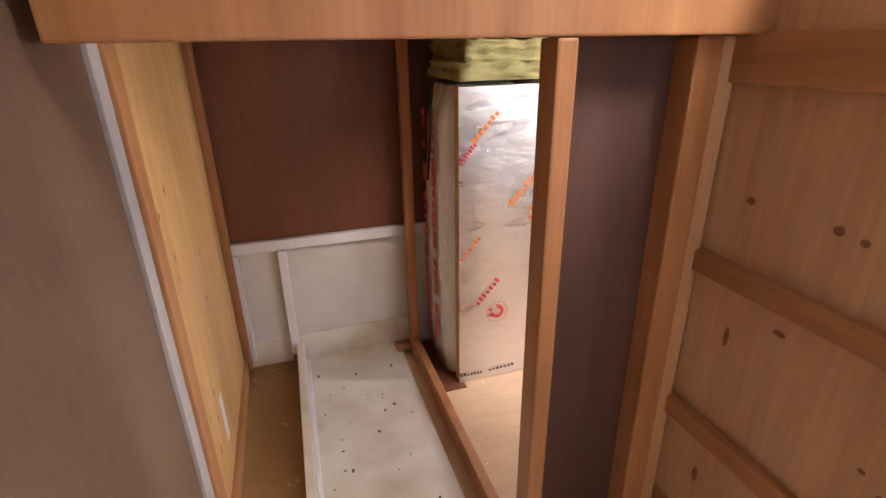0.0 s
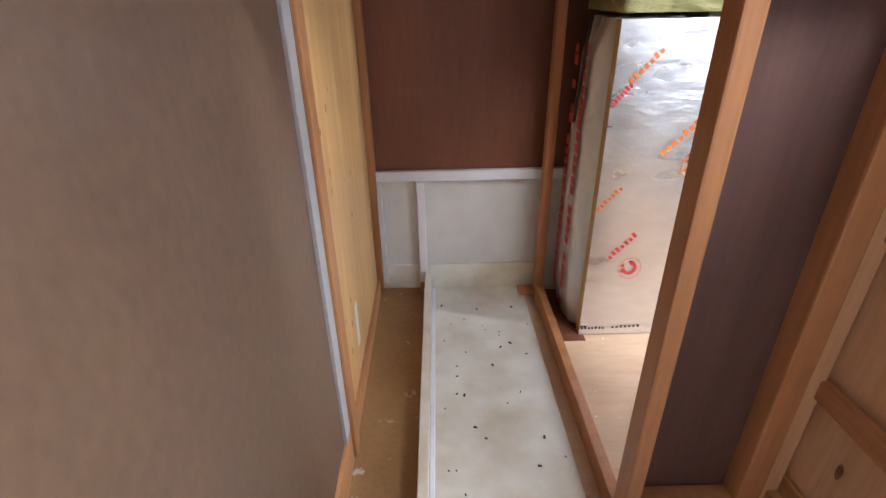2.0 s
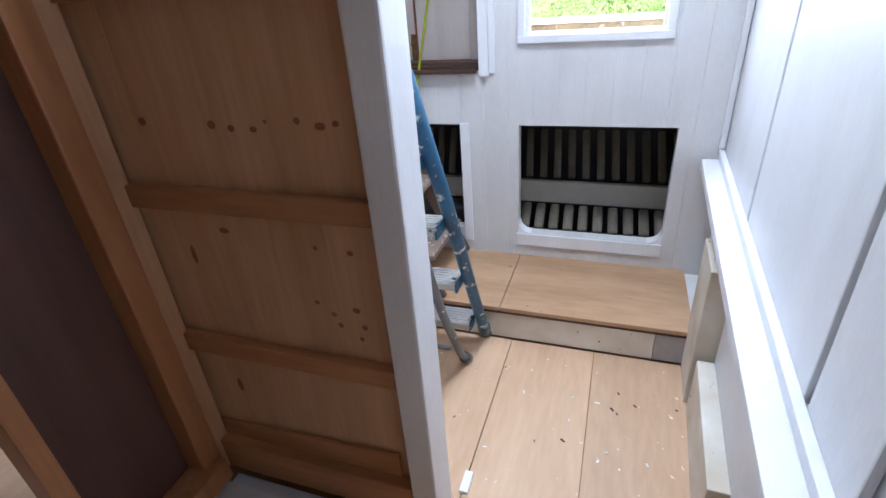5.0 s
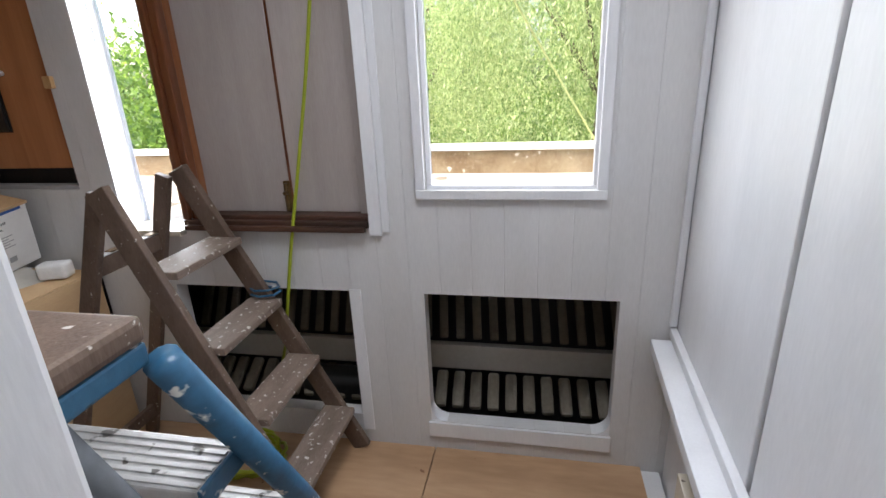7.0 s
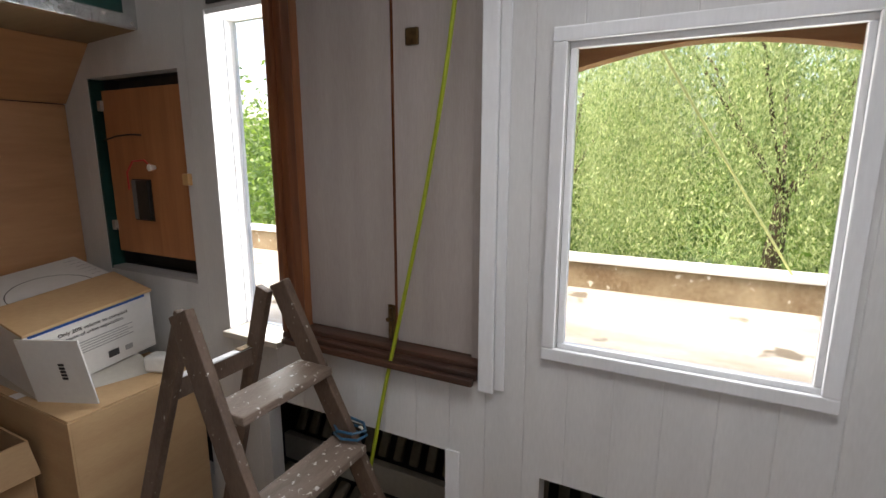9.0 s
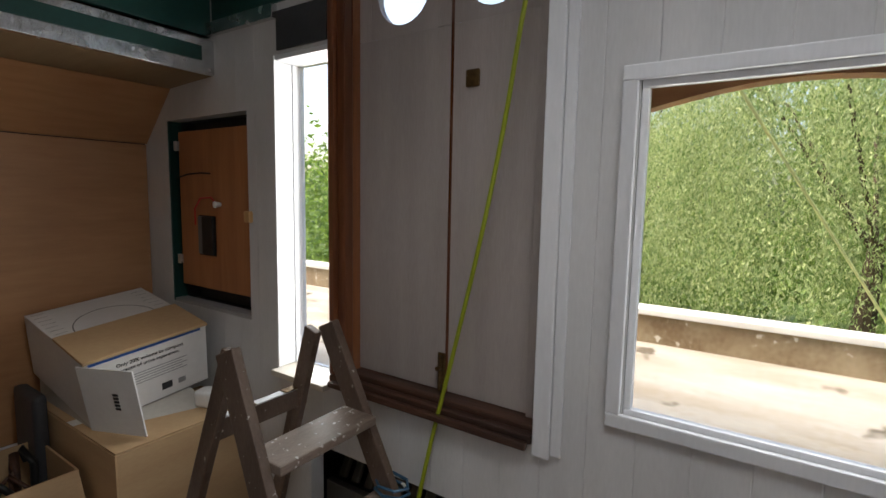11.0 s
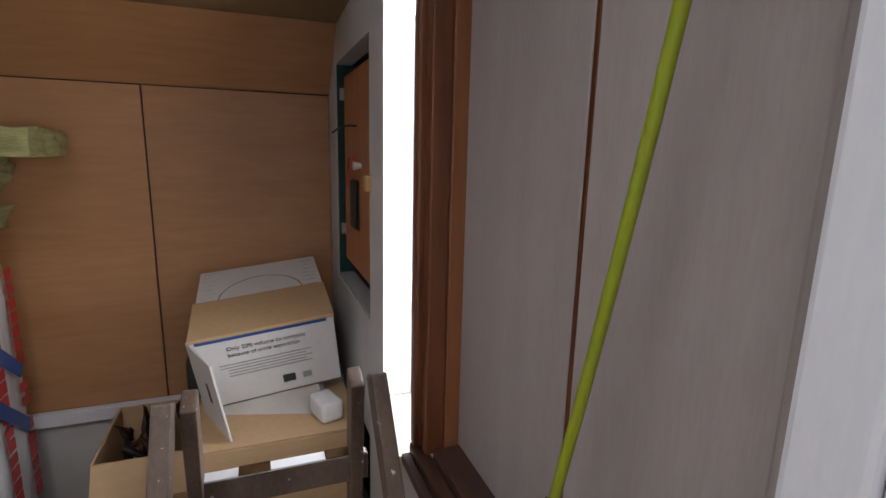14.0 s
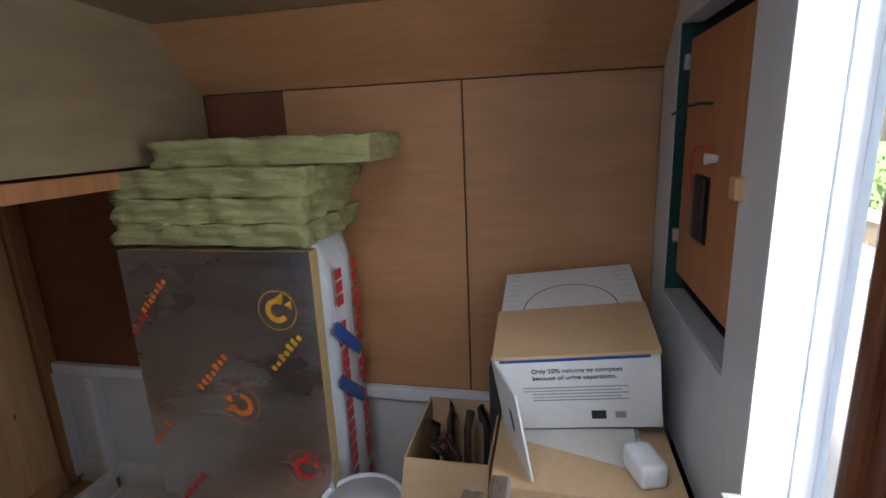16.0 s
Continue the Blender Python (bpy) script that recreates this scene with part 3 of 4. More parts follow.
w2 = thing("window_2", "tall narrow slit window with a deep white reveal", "window", kind="structure")
part("reveal", block(-0.002, 0.063, -0.783, -0.7765, 1.141, 2.098, 0.002), WHITE, w2, "white reveal")
part("reveal_outer", block(0.0655, 0.11, -0.786, -0.7765, 1.141, 2.098, 0.002), WHITE, w2, "white outer reveal board")
part("reveal_head", block(-0.002, 0.11, -1.011, -0.787, 2.084, 2.099, 0.002), WHITE, w2, "white head")
part("window_sill", block(-0.03, 0.11, -1.011, -0.778, 1.122, 1.140, 0.003), DIRTYWHITE, w2, "grubby white sill")
g = part("pane", block(0.094, 0.098, -1.01, -0.787, 1.141, 2.083, 0), GLASS, w2)
g.visible_shadow = False

dd = thing("door_1", "pair of narrow off-white panelled cabin doors, closed", "door", kind="structure")


def disc_hole_leaf(y0, y1):
    """A door leaf with a round light high up."""
    cy, cz, r = (y0 + y1) / 2, 2.215, 0.084
    bm = bmesh.new()
    n = 32
    loops = []
    for x in (0.062, 0.085):
        inner = [bm.verts.new((x, cy + r * math.cos(k * math.tau / n), cz + r * math.sin(k * math.tau / n))) for k in range(n)]
        outer = []
        for k in range(n):
            c, s = math.cos(k * math.tau / n), math.sin(k * math.tau / n)
            f = 0.108 / max(abs(c), abs(s))
            outer.append(bm.verts.new((x, cy + f * c, cz + f * s)))
        for k in range(n):
            m = (k + 1) % n
            bm.faces.new((inner[k], inner[m], outer[m], outer[k]))
        loops.append(inner)
    for k in range(n):
        m = (k + 1) % n
        bm.faces.new((loops[0][k], loops[1][k], loops[1][m], loops[0][m]))
    bmesh.ops.recalc_face_normals(bm, faces=bm.faces[:])
    leaf = part("door_leaf", block(0.062, 0.085, y0, y1, 1.1855, cz - 0.109, 0.002), DOORPAINT, dd, "off-white painted door leaf")
    part("light_surround", bm, DOORPAINT, leaf)
    part("stile", block(0.062, 0.085, y0, cy - 0.109, cz - 0.108, 2.41, 0.001), DOORPAINT, leaf)
    part("stile", block(0.062, 0.085, cy + 0.109, y1, cz - 0.108, 2.41, 0.001), DOORPAINT, leaf)
    part("top_rail", block(0.062, 0.085, cy - 0.108, cy + 0.108, cz + 0.109, 2.41, 0.001), DOORPAINT, leaf)
    b2 = tube([(0.074, cy, cz), (0.078, cy, cz)], 0.0845, 32)
    p = part("round_pane", b2, GLASS, leaf)
    p.visible_shadow = False


disc_hole_leaf(-1.603, -1.3800)
disc_hole_leaf(-1.3705, -1.071)
part("meeting_gap", block(0.0635, 0.08, -1.3797, -1.3708, 1.18, 2.4, 0), MAHOGANY, dd, "dark red-brown gap between the leaves")
part("side_stop", block(0.05, 0.085, -1.647, -1.606, 1.16, 2.41, 0.003), DOORPAINT, dd, "off-white stop")
part("jamb_edge", block(0.002, 0.036, -1.070, -1.042, 1.173, 2.415, 0.004), MAHOGANY, dd, "dark varnished jamb edge")
part("jamb", block(0.0365, 0.10, -1.070, -1.042, 1.173, 2.415, 0.003), JAMB, dd, "orange varnished jamb")
part("jamb_bead", block(-0.010, 0.10, -1.041, -1.0165, 1.173, 2.415, 0.006), MAHOGANY, dd, "dark varnished jamb")
part("sill_board", block(0.015, 0.10, -1.647, -1.071, 1.1515, 1.184, 0.005), DARKSILL, dd, "red-brown sill board")
part("sill", block(-0.012, 0.0145, -1.647, -1.018, 1.1515, 1.172, 0.005), DARKSILL, dd, "dark weathered sill")
part("sill_lip", block(-0.03, -0.0125, -1.642, -1.03, 1.143, 1.160, 0.004), DARKSILL, dd, "cracked sill lip")
part("white_trim", block(-0.014, -0.001, -1.690, -1.651, 1.13, 2.44, 0.004), WHITE, dd, "white architrave")
part("white_trim_outer", block(-0.008, -0.001, -1.715, -1.691, 1.14, 2.44, 0.003), WHITE, dd, "white moulding")
part("lock_plate", block(0.057, 0.0618, -1.455, -1.418, 1.953, 1.993, 0.004), BRASS, dd, "worn square lock plate")
bolt = part("bolt_plate", block(0.057, 0.0618, -1.374, -1.351, 1.186, 1.287, 0.003), BRASS, dd, "small brass bolt")
part("bolt_rod", tube([(0.052, -1.363, 1.19), (0.052, -1.363, 1.28)], 0.005), BRASS, bolt)
part("bolt_knob", tube([(0.052, -1.363, 1.25), (0.036, -1.363, 1.25)], 0.006), BRASS, bolt)

ht = thing("hatch", "orange plywood hatch panel set loosely in a dark opening", "hatch", kind="structure")
part("panel", block(0.018, 0.030, -0.634, -0.198, 1.342, 1.908, 0.002), HATCHPLY, ht, "orange-brown plywood panel")
part("slot", block(0.0165, 0.0179, -0.425, -0.320, 1.463, 1.607, 0.0), BLACK, ht, "dark vent slot")
part("slot_cover", block(0.006, 0.0164, -0.418, -0.352, 1.468, 1.603, 0.004), BLACK, ht, "black vent fitting")
part("slot_edge", block(0.008, 0.0164, -0.350, -0.326, 1.468, 1.603, 0.003), GREYTUBE, ht, "grey edge of the vent")
part("knob", tube([(0.0179, -0.455, 1.648), (-0.004, -0.455, 1.648)], [0.007, 0.012], 12), WHITE, ht, "small white connector")
part("catch", block(-0.014, 0.0179, -0.662, -0.632, 1.595, 1.632, 0.004), PALEPINE, ht, "wooden turn catch")
part("red_wire", tube([(0.012, -0.305, 1.57), (0.006, -0.315, 1.63), (0.002, -0.36, 1.668), (0.004, -0.42, 1.672), (0.006, -0.45, 1.652)], 0.003), REDINK, ht, "thin red wire")
part("black_wire", tube([(0.017, -0.40, 1.755), (0.002, -0.365, 1.757), (-0.018, -0.32, 1.752), (-0.03, -0.27, 1.738)], 0.003), BLACK, ht, "thin black wire")
part("green_reveal", block(0.002, 0.05, -0.165, -0.156, 1.274, 1.948, 0.001), GREEN, ht, "dark green reveal")
part("grey_reveal", block(0.002, 0.05, -0.641, -0.166, 1.273, 1.285, 0.001), GREYPAINT, ht, "grey reveal")
part("reveal_top", block(0.051, 0.111, -0.70, -0.1, 1.955, 1.97, 0), DARKGREY, ht)
part("reveal_side", block(0.051, 0.111, -0.70, -0.646, 1.2, 1.954, 0), DARKGREY, ht)
part("reveal_bottom", block(0.051, 0.111, -0.645, -0.1, 1.2, 1.272, 0), DARKGREY, ht)
part("reveal_far", block(0.051, 0.111, -0.154, -0.1, 1.273, 1.954, 0), DARKGREY, ht)
part("back_board", block(0.112, 0.12, -0.70, -0.1, 1.2, 2.0, 0), DARKGREY, ht, "dark backing")
for z in (1.42, 1.84):
    part("hinge", block(0.006, 0.0179, -0.205, -0.185, z, z + 0.035, 0.002), ALU, ht, "small hinge")

# ---- cavity behind the low openings, with ribbed lining; its darkness is put into the colours ----
# near-black box faces stand in for the dark inside of the openings
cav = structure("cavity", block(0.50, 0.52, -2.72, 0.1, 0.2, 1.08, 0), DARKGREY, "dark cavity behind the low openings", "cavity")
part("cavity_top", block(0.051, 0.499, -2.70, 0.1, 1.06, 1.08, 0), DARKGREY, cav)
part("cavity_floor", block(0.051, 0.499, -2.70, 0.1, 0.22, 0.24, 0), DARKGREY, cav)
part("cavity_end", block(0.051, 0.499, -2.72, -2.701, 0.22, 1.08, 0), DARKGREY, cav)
part("shelf_front", block(0.27, 0.30, -2.69, -0.70, 0.495, 0.60, 0.003), GREYCARD, cav, "off-white band")
y = -2.66
while y < -0.72:
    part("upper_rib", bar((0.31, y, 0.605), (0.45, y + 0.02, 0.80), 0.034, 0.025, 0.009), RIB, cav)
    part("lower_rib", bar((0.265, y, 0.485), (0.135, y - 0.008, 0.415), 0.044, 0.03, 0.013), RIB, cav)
    y += 0.066
for y0, y1, z0, z1 in HOLES[:1]:
    for sgn, yy in ((1, y0), (-1, y1)):
        r = 0.055
        pts = [(yy, z0)] + [(yy + sgn * r * (1 - math.sin(k * math.pi / 16)), z0 + r * (1 - math.cos(k * math.pi / 16))) for k in range(9)]
        part("corner_fillet", extrude_profile(pts, "x", 0.001, 0.05), WHITE, front, "rounded corner")
part("lower_strip", block(-0.010, -0.0005, -2.40, -1.80, 0.40, 0.456, 0.002), WHITE, front, "white lower strip")
part("hole_lip", block(-0.006, -0.0005, -1.60, -1.56, 0.40, 0.945, 0.002), WHITE, front, "white lip")

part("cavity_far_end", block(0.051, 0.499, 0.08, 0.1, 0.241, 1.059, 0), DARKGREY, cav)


# ---- insulation: foil board, wrapped rolls, loose wool slabs ----
def on_face(m, outline, dy=0.0):
    bm = bmesh.new()
    bm.faces.new([bm.verts.new((p[0], dy, p[1])) for p in outline])
    bm.transform(m)
    return bm


ib = thing("insulation_board", "foil-faced rigid foam board standing on edge, printed orange and red", "insulation board")
FX0, FX1, FY, FZ0, FZ1 = -1.520, -0.92, -0.385, TRAY + 0.004, 1.430
bm = bmesh.new()
nx, nz = 24, 48
grid = [[bm.verts.new((FX0 + (FX1 - FX0) * i / nx, FY + 0.0015 * noise.noise((i * 0.35, k * 0.5, 0)), FZ0 + (FZ1 - FZ0) * k / nz)) for k in range(nz + 1)] for i in range(nx + 1)]
for i in range(nx):
    for k in range(nz):
        bm.faces.new((grid[i][k], grid[i + 1][k], grid[i + 1][k + 1], grid[i][k + 1]))
part("foil_face", bm, FOIL, ib, "crinkled silver foil facing", True)
part("foam_core", block(FX0 + 0.001, FX1 - 0.001, FY + 0.004, FY + 0.05, FZ0, FZ1 - 0.001, 0.002), FOAMEDGE, ib, "yellow foam core")


def brand_mark(x, z, size, material, turn):
    """A printed flame-in-ring mark as plain shapes, with a slanted bar of lettering beside it."""
    m = pose(x, FY - 0.0035, z, 90, 0, 0) @ pose(0, 0, 0, 0, 0, turn)
    part("print_ring", ring(size * 0.96, size, m, 30), material, ib)
    part("print_bowl", ring(size * 0.34, size * 0.62, m, 22, 0.6, 5.3), material, ib)
    for a in (0.1, 0.9):
        part("print_flame", ring(size * 0.0, size * 0.26, m @ pose(size * 0.7 * math.cos(a), size * 0.7 * math.sin(a), 0, 0, 0, 40), 3), material, ib)


def print_bars(x, z, length, high, angle, material, n=7):
    r = random.Random(int(x * 1000))
    m = pose(x, FY - 0.0035, z, 0, -angle, 0)
    for k in range(n):
        a = length * k / n
        h = high * r.uniform(0.55, 1)
        part("print_letter", on_face(m, [(a, 0), (a + length / n * 0.62, 0), (a + length / n * 0.62, h), (a, h)]), material, ib)


brand_mark(-1.03, 1.265, 0.058, AMBERINK, 20)
brand_mark(-1.185, 0.965, 0.06, ORANGEINK, 150)
brand_mark(-1.005, 0.77, 0.06, REDINK, 20)
brand_mark(-1.36, 0.56, 0.045, REDINK, 150)
print_bars(-1.31, 1.0, 0.16, 0.026, 48, ORANGEINK)
print_bars(-1.06, 1.08, 0.15, 0.026, 48, AMBERINK)
print_bars(-1.51, 1.17, 0.09, 0.02, 48, REDINK)
print_bars(-1.51, 0.80, 0.12, 0.02, 48, ORANGEINK)
print_bars(-1.44, 0.60, 0.14, 0.024, 48, REDINK)
print_bars(-1.46, 1.24, 0.14, 0.022, 48, ORANGEINK)
print_bars(-1.515, 0.275, 0.10, 0.014, 0, INK)
print_bars(-1.39, 0.278, 0.12, 0.014, 2, INK)


def wrapped_roll(x0, x1, y0, y1, high, seed):
    t = thing("insulation_pack", "mineral wool pack in pale plastic wrap with red lettering, standing upright", "insulation pack", "wrapped packs")
    bm = bmesh.new()
    bmesh.ops.create_cube(bm, size=1)
    bmesh.ops.subdivide_edges(bm, edges=bm.edges[:], cuts=9, use_grid_fill=True)
    for v in bm.verts:
        p = v.co * 2
        sq = (abs(p.x) ** 5 + abs(p.y) ** 5) ** 0.2
        f = (1 / max(sq, 1e-3)) if sq > 0.8 else 1
        wob = 0.012 * noise.noise((p.x * 2.1 + seed, p.y * 2.1, p.z * 3.7))
        sag = 0.012 * (1 - p.z * p.z)
        px, py = p.x * min(f, 1), p.y * min(f, 1)
        tight = 1 - (0.18 if p.z > 0.99 else 0)
        v.co = ((x0 + x1) / 2 + ((x1 - x0) / 2 + sag + wob) * px * tight, (y0 + y1) / 2 + ((y1 - y0) / 2 + wob) * py * tight, TRAY + 0.006 + high * (p.z + 1) / 2 + (0.012 * noise.noise((p.x * 3, p.y * 3, seed)) if p.z > 0.9 else 0))
    part("wrap", bm, WRAP, t, "crinkled pale blue plastic wrap", True)
    for col, yy in ((0, y0 + 0.07), (1, y0 + 0.19)):
        r = random.Random(seed + col)
        for xs in (x1 + 0.021, x0 - 0.021):
            z = TRAY + 0.06 + 0.04 * col
            while z < TRAY + high - 0.10:
                if r.random() < 0.9:
                    ln = 0.028 + 0.01 * r.random()
                    bm = block(xs - 0.0006, xs + 0.0006, yy, yy + 0.042, z, z + ln, 0)
                    part("lettering", bm, REDINK, t)
                z += 0.042
    return t


pack = wrapped_roll(-1.55, -1.24, -0.325, -0.04, 1.18, 3)
pack2 = wrapped_roll(-1.235, -0.935, -0.325, -0.04, 1.20, 9)
for z, s in ((1.10, 0), (0.93, 0.03)):
    part("parcel_tape", bar((-0.909, -0.295, z + 0.08), (-0.909, -0.13, z - 0.06), 0.002, 0.04, 0), BLUEINK, pack2, "blue printed tape")
part("dark_strap", tube([(-1.568, -0.24, 1.43), (-1.585, -0.26, 1.34), (-1.575, -0.22, 1.25), (-1.582, -0.2, 1.08)], 0.006, 6), BLACK, pack, "dark torn strap")


def wool_slab(x0, x1, y0, y1, z0, z1, seed, turn=0.0):
    bm = bmesh.new()
    bmesh.ops.create_cube(bm, size=1)
    bmesh.ops.subdivide_edges(bm, edges=bm.edges[:], cuts=23, use_grid_fill=True)
    for v in bm.verts:
        p = Vector((v.co.x * (x1 - x0), v.co.y * (y1 - y0), v.co.z * (z1 - z0)))
        q = p * 14 + Vector((seed * 3.1, 0, 0))
        lay = Vector((p.x * 5, p.y * 5, p.z * 60 + seed))
        k = 0.016 * noise.noise(q) + 0.004 * noise.noise(lay) + 0.012 * noise.noise(q * 2.7)
        d = Vector((v.co.x, v.co.y, 0))
        side = max(abs(v.co.x), abs(v.co.y)) > 0.495
        if side:
            p += d.normalized() * (k * 1.5)
        p.z += 0.5 * k if v.co.z > -0.49 else 0
        v.co = p
    bm.transform(pose((x0 + x1) / 2, (y0 + y1) / 2, (z0 + z1) / 2, 0, 0, turn))
    return tagged(obj("wool_slab", bm, WOOL, smooth=True), "torn yellow-green mineral wool slab stacked on foil board", "insulation", "wool slabs")


wool_slab(-1.52, -0.92, -0.39, -0.04, 1.447, 1.505, 1)
wool_slab(-1.50, -0.93, -0.39, -0.02, 1.506, 1.575, 2, 1)
wool_slab(-1.51, -0.90, -0.39, -0.02, 1.577, 1.652, 3, -1)
wool_slab(-1.39, -0.76, -0.33, -0.04, 1.654, 1.725, 4, 2)


# ---- boxes in the corner ----
def open_box(name, x0, x1, y0, y1, z0, z1, material, label, group=""):
    t = thing(name, label, "box", group)
    w = 0.006
    part("side", block(x0, x0 + w, y0, y1, z0, z1, 0.001), material, t)
    part("side", block(x1 - w, x1, y0, y1, z0, z1, 0.001), material, t)
    part("front", block(x0 + w, x1 - w, y0, y0 + w, z0, z1, 0.001), material, t)
    part("back", block(x0 + w, x1 - w, y1 - w, y1, z0, z1, 0.001), material, t)
    part("base", block(x0 + w, x1 - w, y0 + w, y1 - w, z0, z0 + w, 0), material, t)
    return t


big = open_box("large_carton", -0.425, -0.025, -0.645, -0.06, STEP + 0.003, 0.985, CARD, "large plain brown cardboard carton on the platform")
part("top_flap", block(-0.423, -0.027, -0.643, -0.355, 0.986, 0.992, 0.001), CARD, big, "closed flap")
part("top_flap", block(-0.423, -0.027, -0.352, -0.062, 0.986, 0.992, 0.001), CARD, big, "closed flap")
part("tape", block(-0.424, -0.026, -0.375, -0.33, 0.9925, 0.9932, 0), WHITECARD, big, "clear parcel tape")

tilt = pose(-0.224, -0.449, 1.021, 10.0, -6.7, -0.5)
tb2 = thing("toilet_box", "white printed cardboard box, open flaps, brown front top flap", "box")
tb2.matrix_basis = tilt
W, D, H = 0.360, 0.43, 0.205
part("front_face", block(-W / 2, W / 2, 0, 0.005, 0, H, 0.001), WHITECARD, tb2, "white printed face")
part("side_face", block(-W / 2, -W / 2 + 0.005, 0.0055, D, 0, H, 0.001), WHITECARD, tb2)
part("side_face", block(W / 2 - 0.005, W / 2, 0.0055, D, 0, H, 0.001), WHITECARD, tb2)
part("back_face", block(-W / 2 + 0.0055, W / 2 - 0.0055, D - 0.005, D, 0, H, 0.001), WHITECARD, tb2)
part("base", block(-W / 2 + 0.0055, W / 2 - 0.0055, 0.006, D - 0.006, 0, 0.005, 0), CARD, tb2)
part("top", block(-W / 2, W / 2, 0.2, D, H + 0.0005, H + 0.006, 0.001), WHITECARD, tb2, "white printed top")
part("brown_flap", block(-W / 2 - 0.004, W / 2 + 0.002, -0.004, 0.199, H + 0.003, H + 0.012, 0.001, turn=pose(0, 0, 0.0, 1.2, 0, 0)), CARD, tb2, "bare brown flap")
part("blue_edge", block(-W / 2 + 0.01, W / 2 - 0.02, -0.0012, -0.0002, H - 0.010, H - 0.001, 0), BLUEINK, tb2, "blue printed edge")
for k, txt in enumerate(("Only 20% volume to compost", "because of urine separation.")):
    words("printed_words", txt, 0.0165, pose(-0.10, -0.0008, H - 0.042 - 0.019 * k, 90, 0, 0), INK, tb2)
for k in range(5):
    part("small_print", block(-0.125 + 0.02 * (k > 1), 0.11 - 0.015 * (k % 2), -0.0010, -0.0002, H - 0.085 - 0.009 * k, H - 0.0825 - 0.009 * k, 0), GREYINK, tb2)
part("printed_mark", block(0.025, 0.058, -0.001, -0.0002, 0.028, 0.052, 0), INK, tb2, "small black mark")
part("printed_mark", block(0.078, 0.102, -0.001, -0.0002, 0.030, 0.048, 0), GREYINK, tb2, "small grey mark")
part("printed_arc", ring(0.118, 0.121, pose(0, 0.2, H + 0.0062, 0, 0, 0) @ Matrix.Diagonal((1, 1.1, 1, 1)), 40, 0.05, math.pi - 0.05), INK, tb2, "thin printed arc")
for k in range(14):
    sx = -1 if k % 2 else 1
    yy = 0.215 + 0.015 * k
    part("printed_line", block(sx * (0.128 + 0.004 * (k % 3)), sx * 0.168, yy, yy + 0.0012, H + 0.0062, H + 0.0068, 0), GREYINK, tb2)
part("side_flap", block(-0.11, 0.165, -0.11, 0, -0.003, 0.0, 0, turn=pose(-0.05, -0.002, -0.002, 12, 0, 0)), GREYCARD, tb2, "grey lower flap")
part("left_flap", block(-0.0025, 0.0025, -0.19, 0, 0, H, 0.001, turn=pose(-W / 2, -0.004, -0.004, -8, 0, 22)), WHITECARD, tb2, "white side flap standing open")
for k in range(5):
    part("flap_print", block(-0.0038, -0.0027, -0.125, -0.108, 0.08 + 0.011 * k, 0.087 + 0.011 * k, 0, turn=pose(-W / 2, -0.004, -0.004, -8, 0, 22)), INK, tb2)
wedge = tagged(obj("packing_card", extrude_profile([(-0.445, 0.994), (-0.05, 0.994), (-0.05, 1.066), (-0.44, 0.999)], "x", -0.40, -0.09), GREYCARD), "folded grey card packing under the white box", "packing")
foam = obj("foam_block", block(-0.03, 0.03, -0.045, 0.045, 0, 0.055, 0.012, turn=pose(-0.103, -0.565, 0.9935, 0, 0, 18)), ROUGHFOAM, smooth=True)
tagged(foam, "small white packing foam block on the carton", "foam block")

sc = open_box("small_carton", -0.672, -0.446, -0.465, -0.16, TRAY + 0.002, 0.90, CARD, "open brown cardboard carton full of dark odds and ends")
part("open_flap", block(-0.670, -0.448, -0.006, 0.0, 0, 0.10, 0.001, turn=pose(0, -0.465, 0.90, 150, 0, 0)), CARD, sc, "open flap")
r5 = random.Random(5)
for k in range(9):
    a, b = r5.uniform(-0.64, -0.49), r5.uniform(-0.43, -0.22)
    t = tagged(obj("cable_scrap", tube([(a, b, 0.30), (a + 0.01, b + 0.01, 0.86), (a + r5.uniform(-0.03, 0.03), b + r5.uniform(-0.03, 0.04), 0.91), (a + r5.uniform(-0.04, 0.03), b + 0.02, 0.87)], r5.uniform(0.006, 0.014), 6), BLACK if k % 2 else DARKSILL, smooth=True), "dark bent scrap standing in the open carton", "scrap", "scraps in the carton")
bk = thing("waste_bin", "white plastic bin with a rolled rim, standing on the floor", "bin")
part("bowl", tube([(-0.82, -0.42, TRAY + 0.002), (-0.82, -0.42, 0.70)], [0.095, 0.118], 28), WHITE, bk, "", True)
rim = [(-0.82 + 0.12 * math.cos(k * math.tau / 28), -0.42 + 0.12 * math.sin(k * math.tau / 28), 0.70) for k in range(29)]
part("rim", tube(rim, 0.008, 8), WHITE, bk, "rolled rim", True)
bag = obj("dark_bag", block(-0.475, -0.435, -0.235, -0.05, STEP + 0.002, 1.06, 0.018), DARKGREY, smooth=True)
tagged(bag, "dark grey bag pushed behind the boxes", "bag")


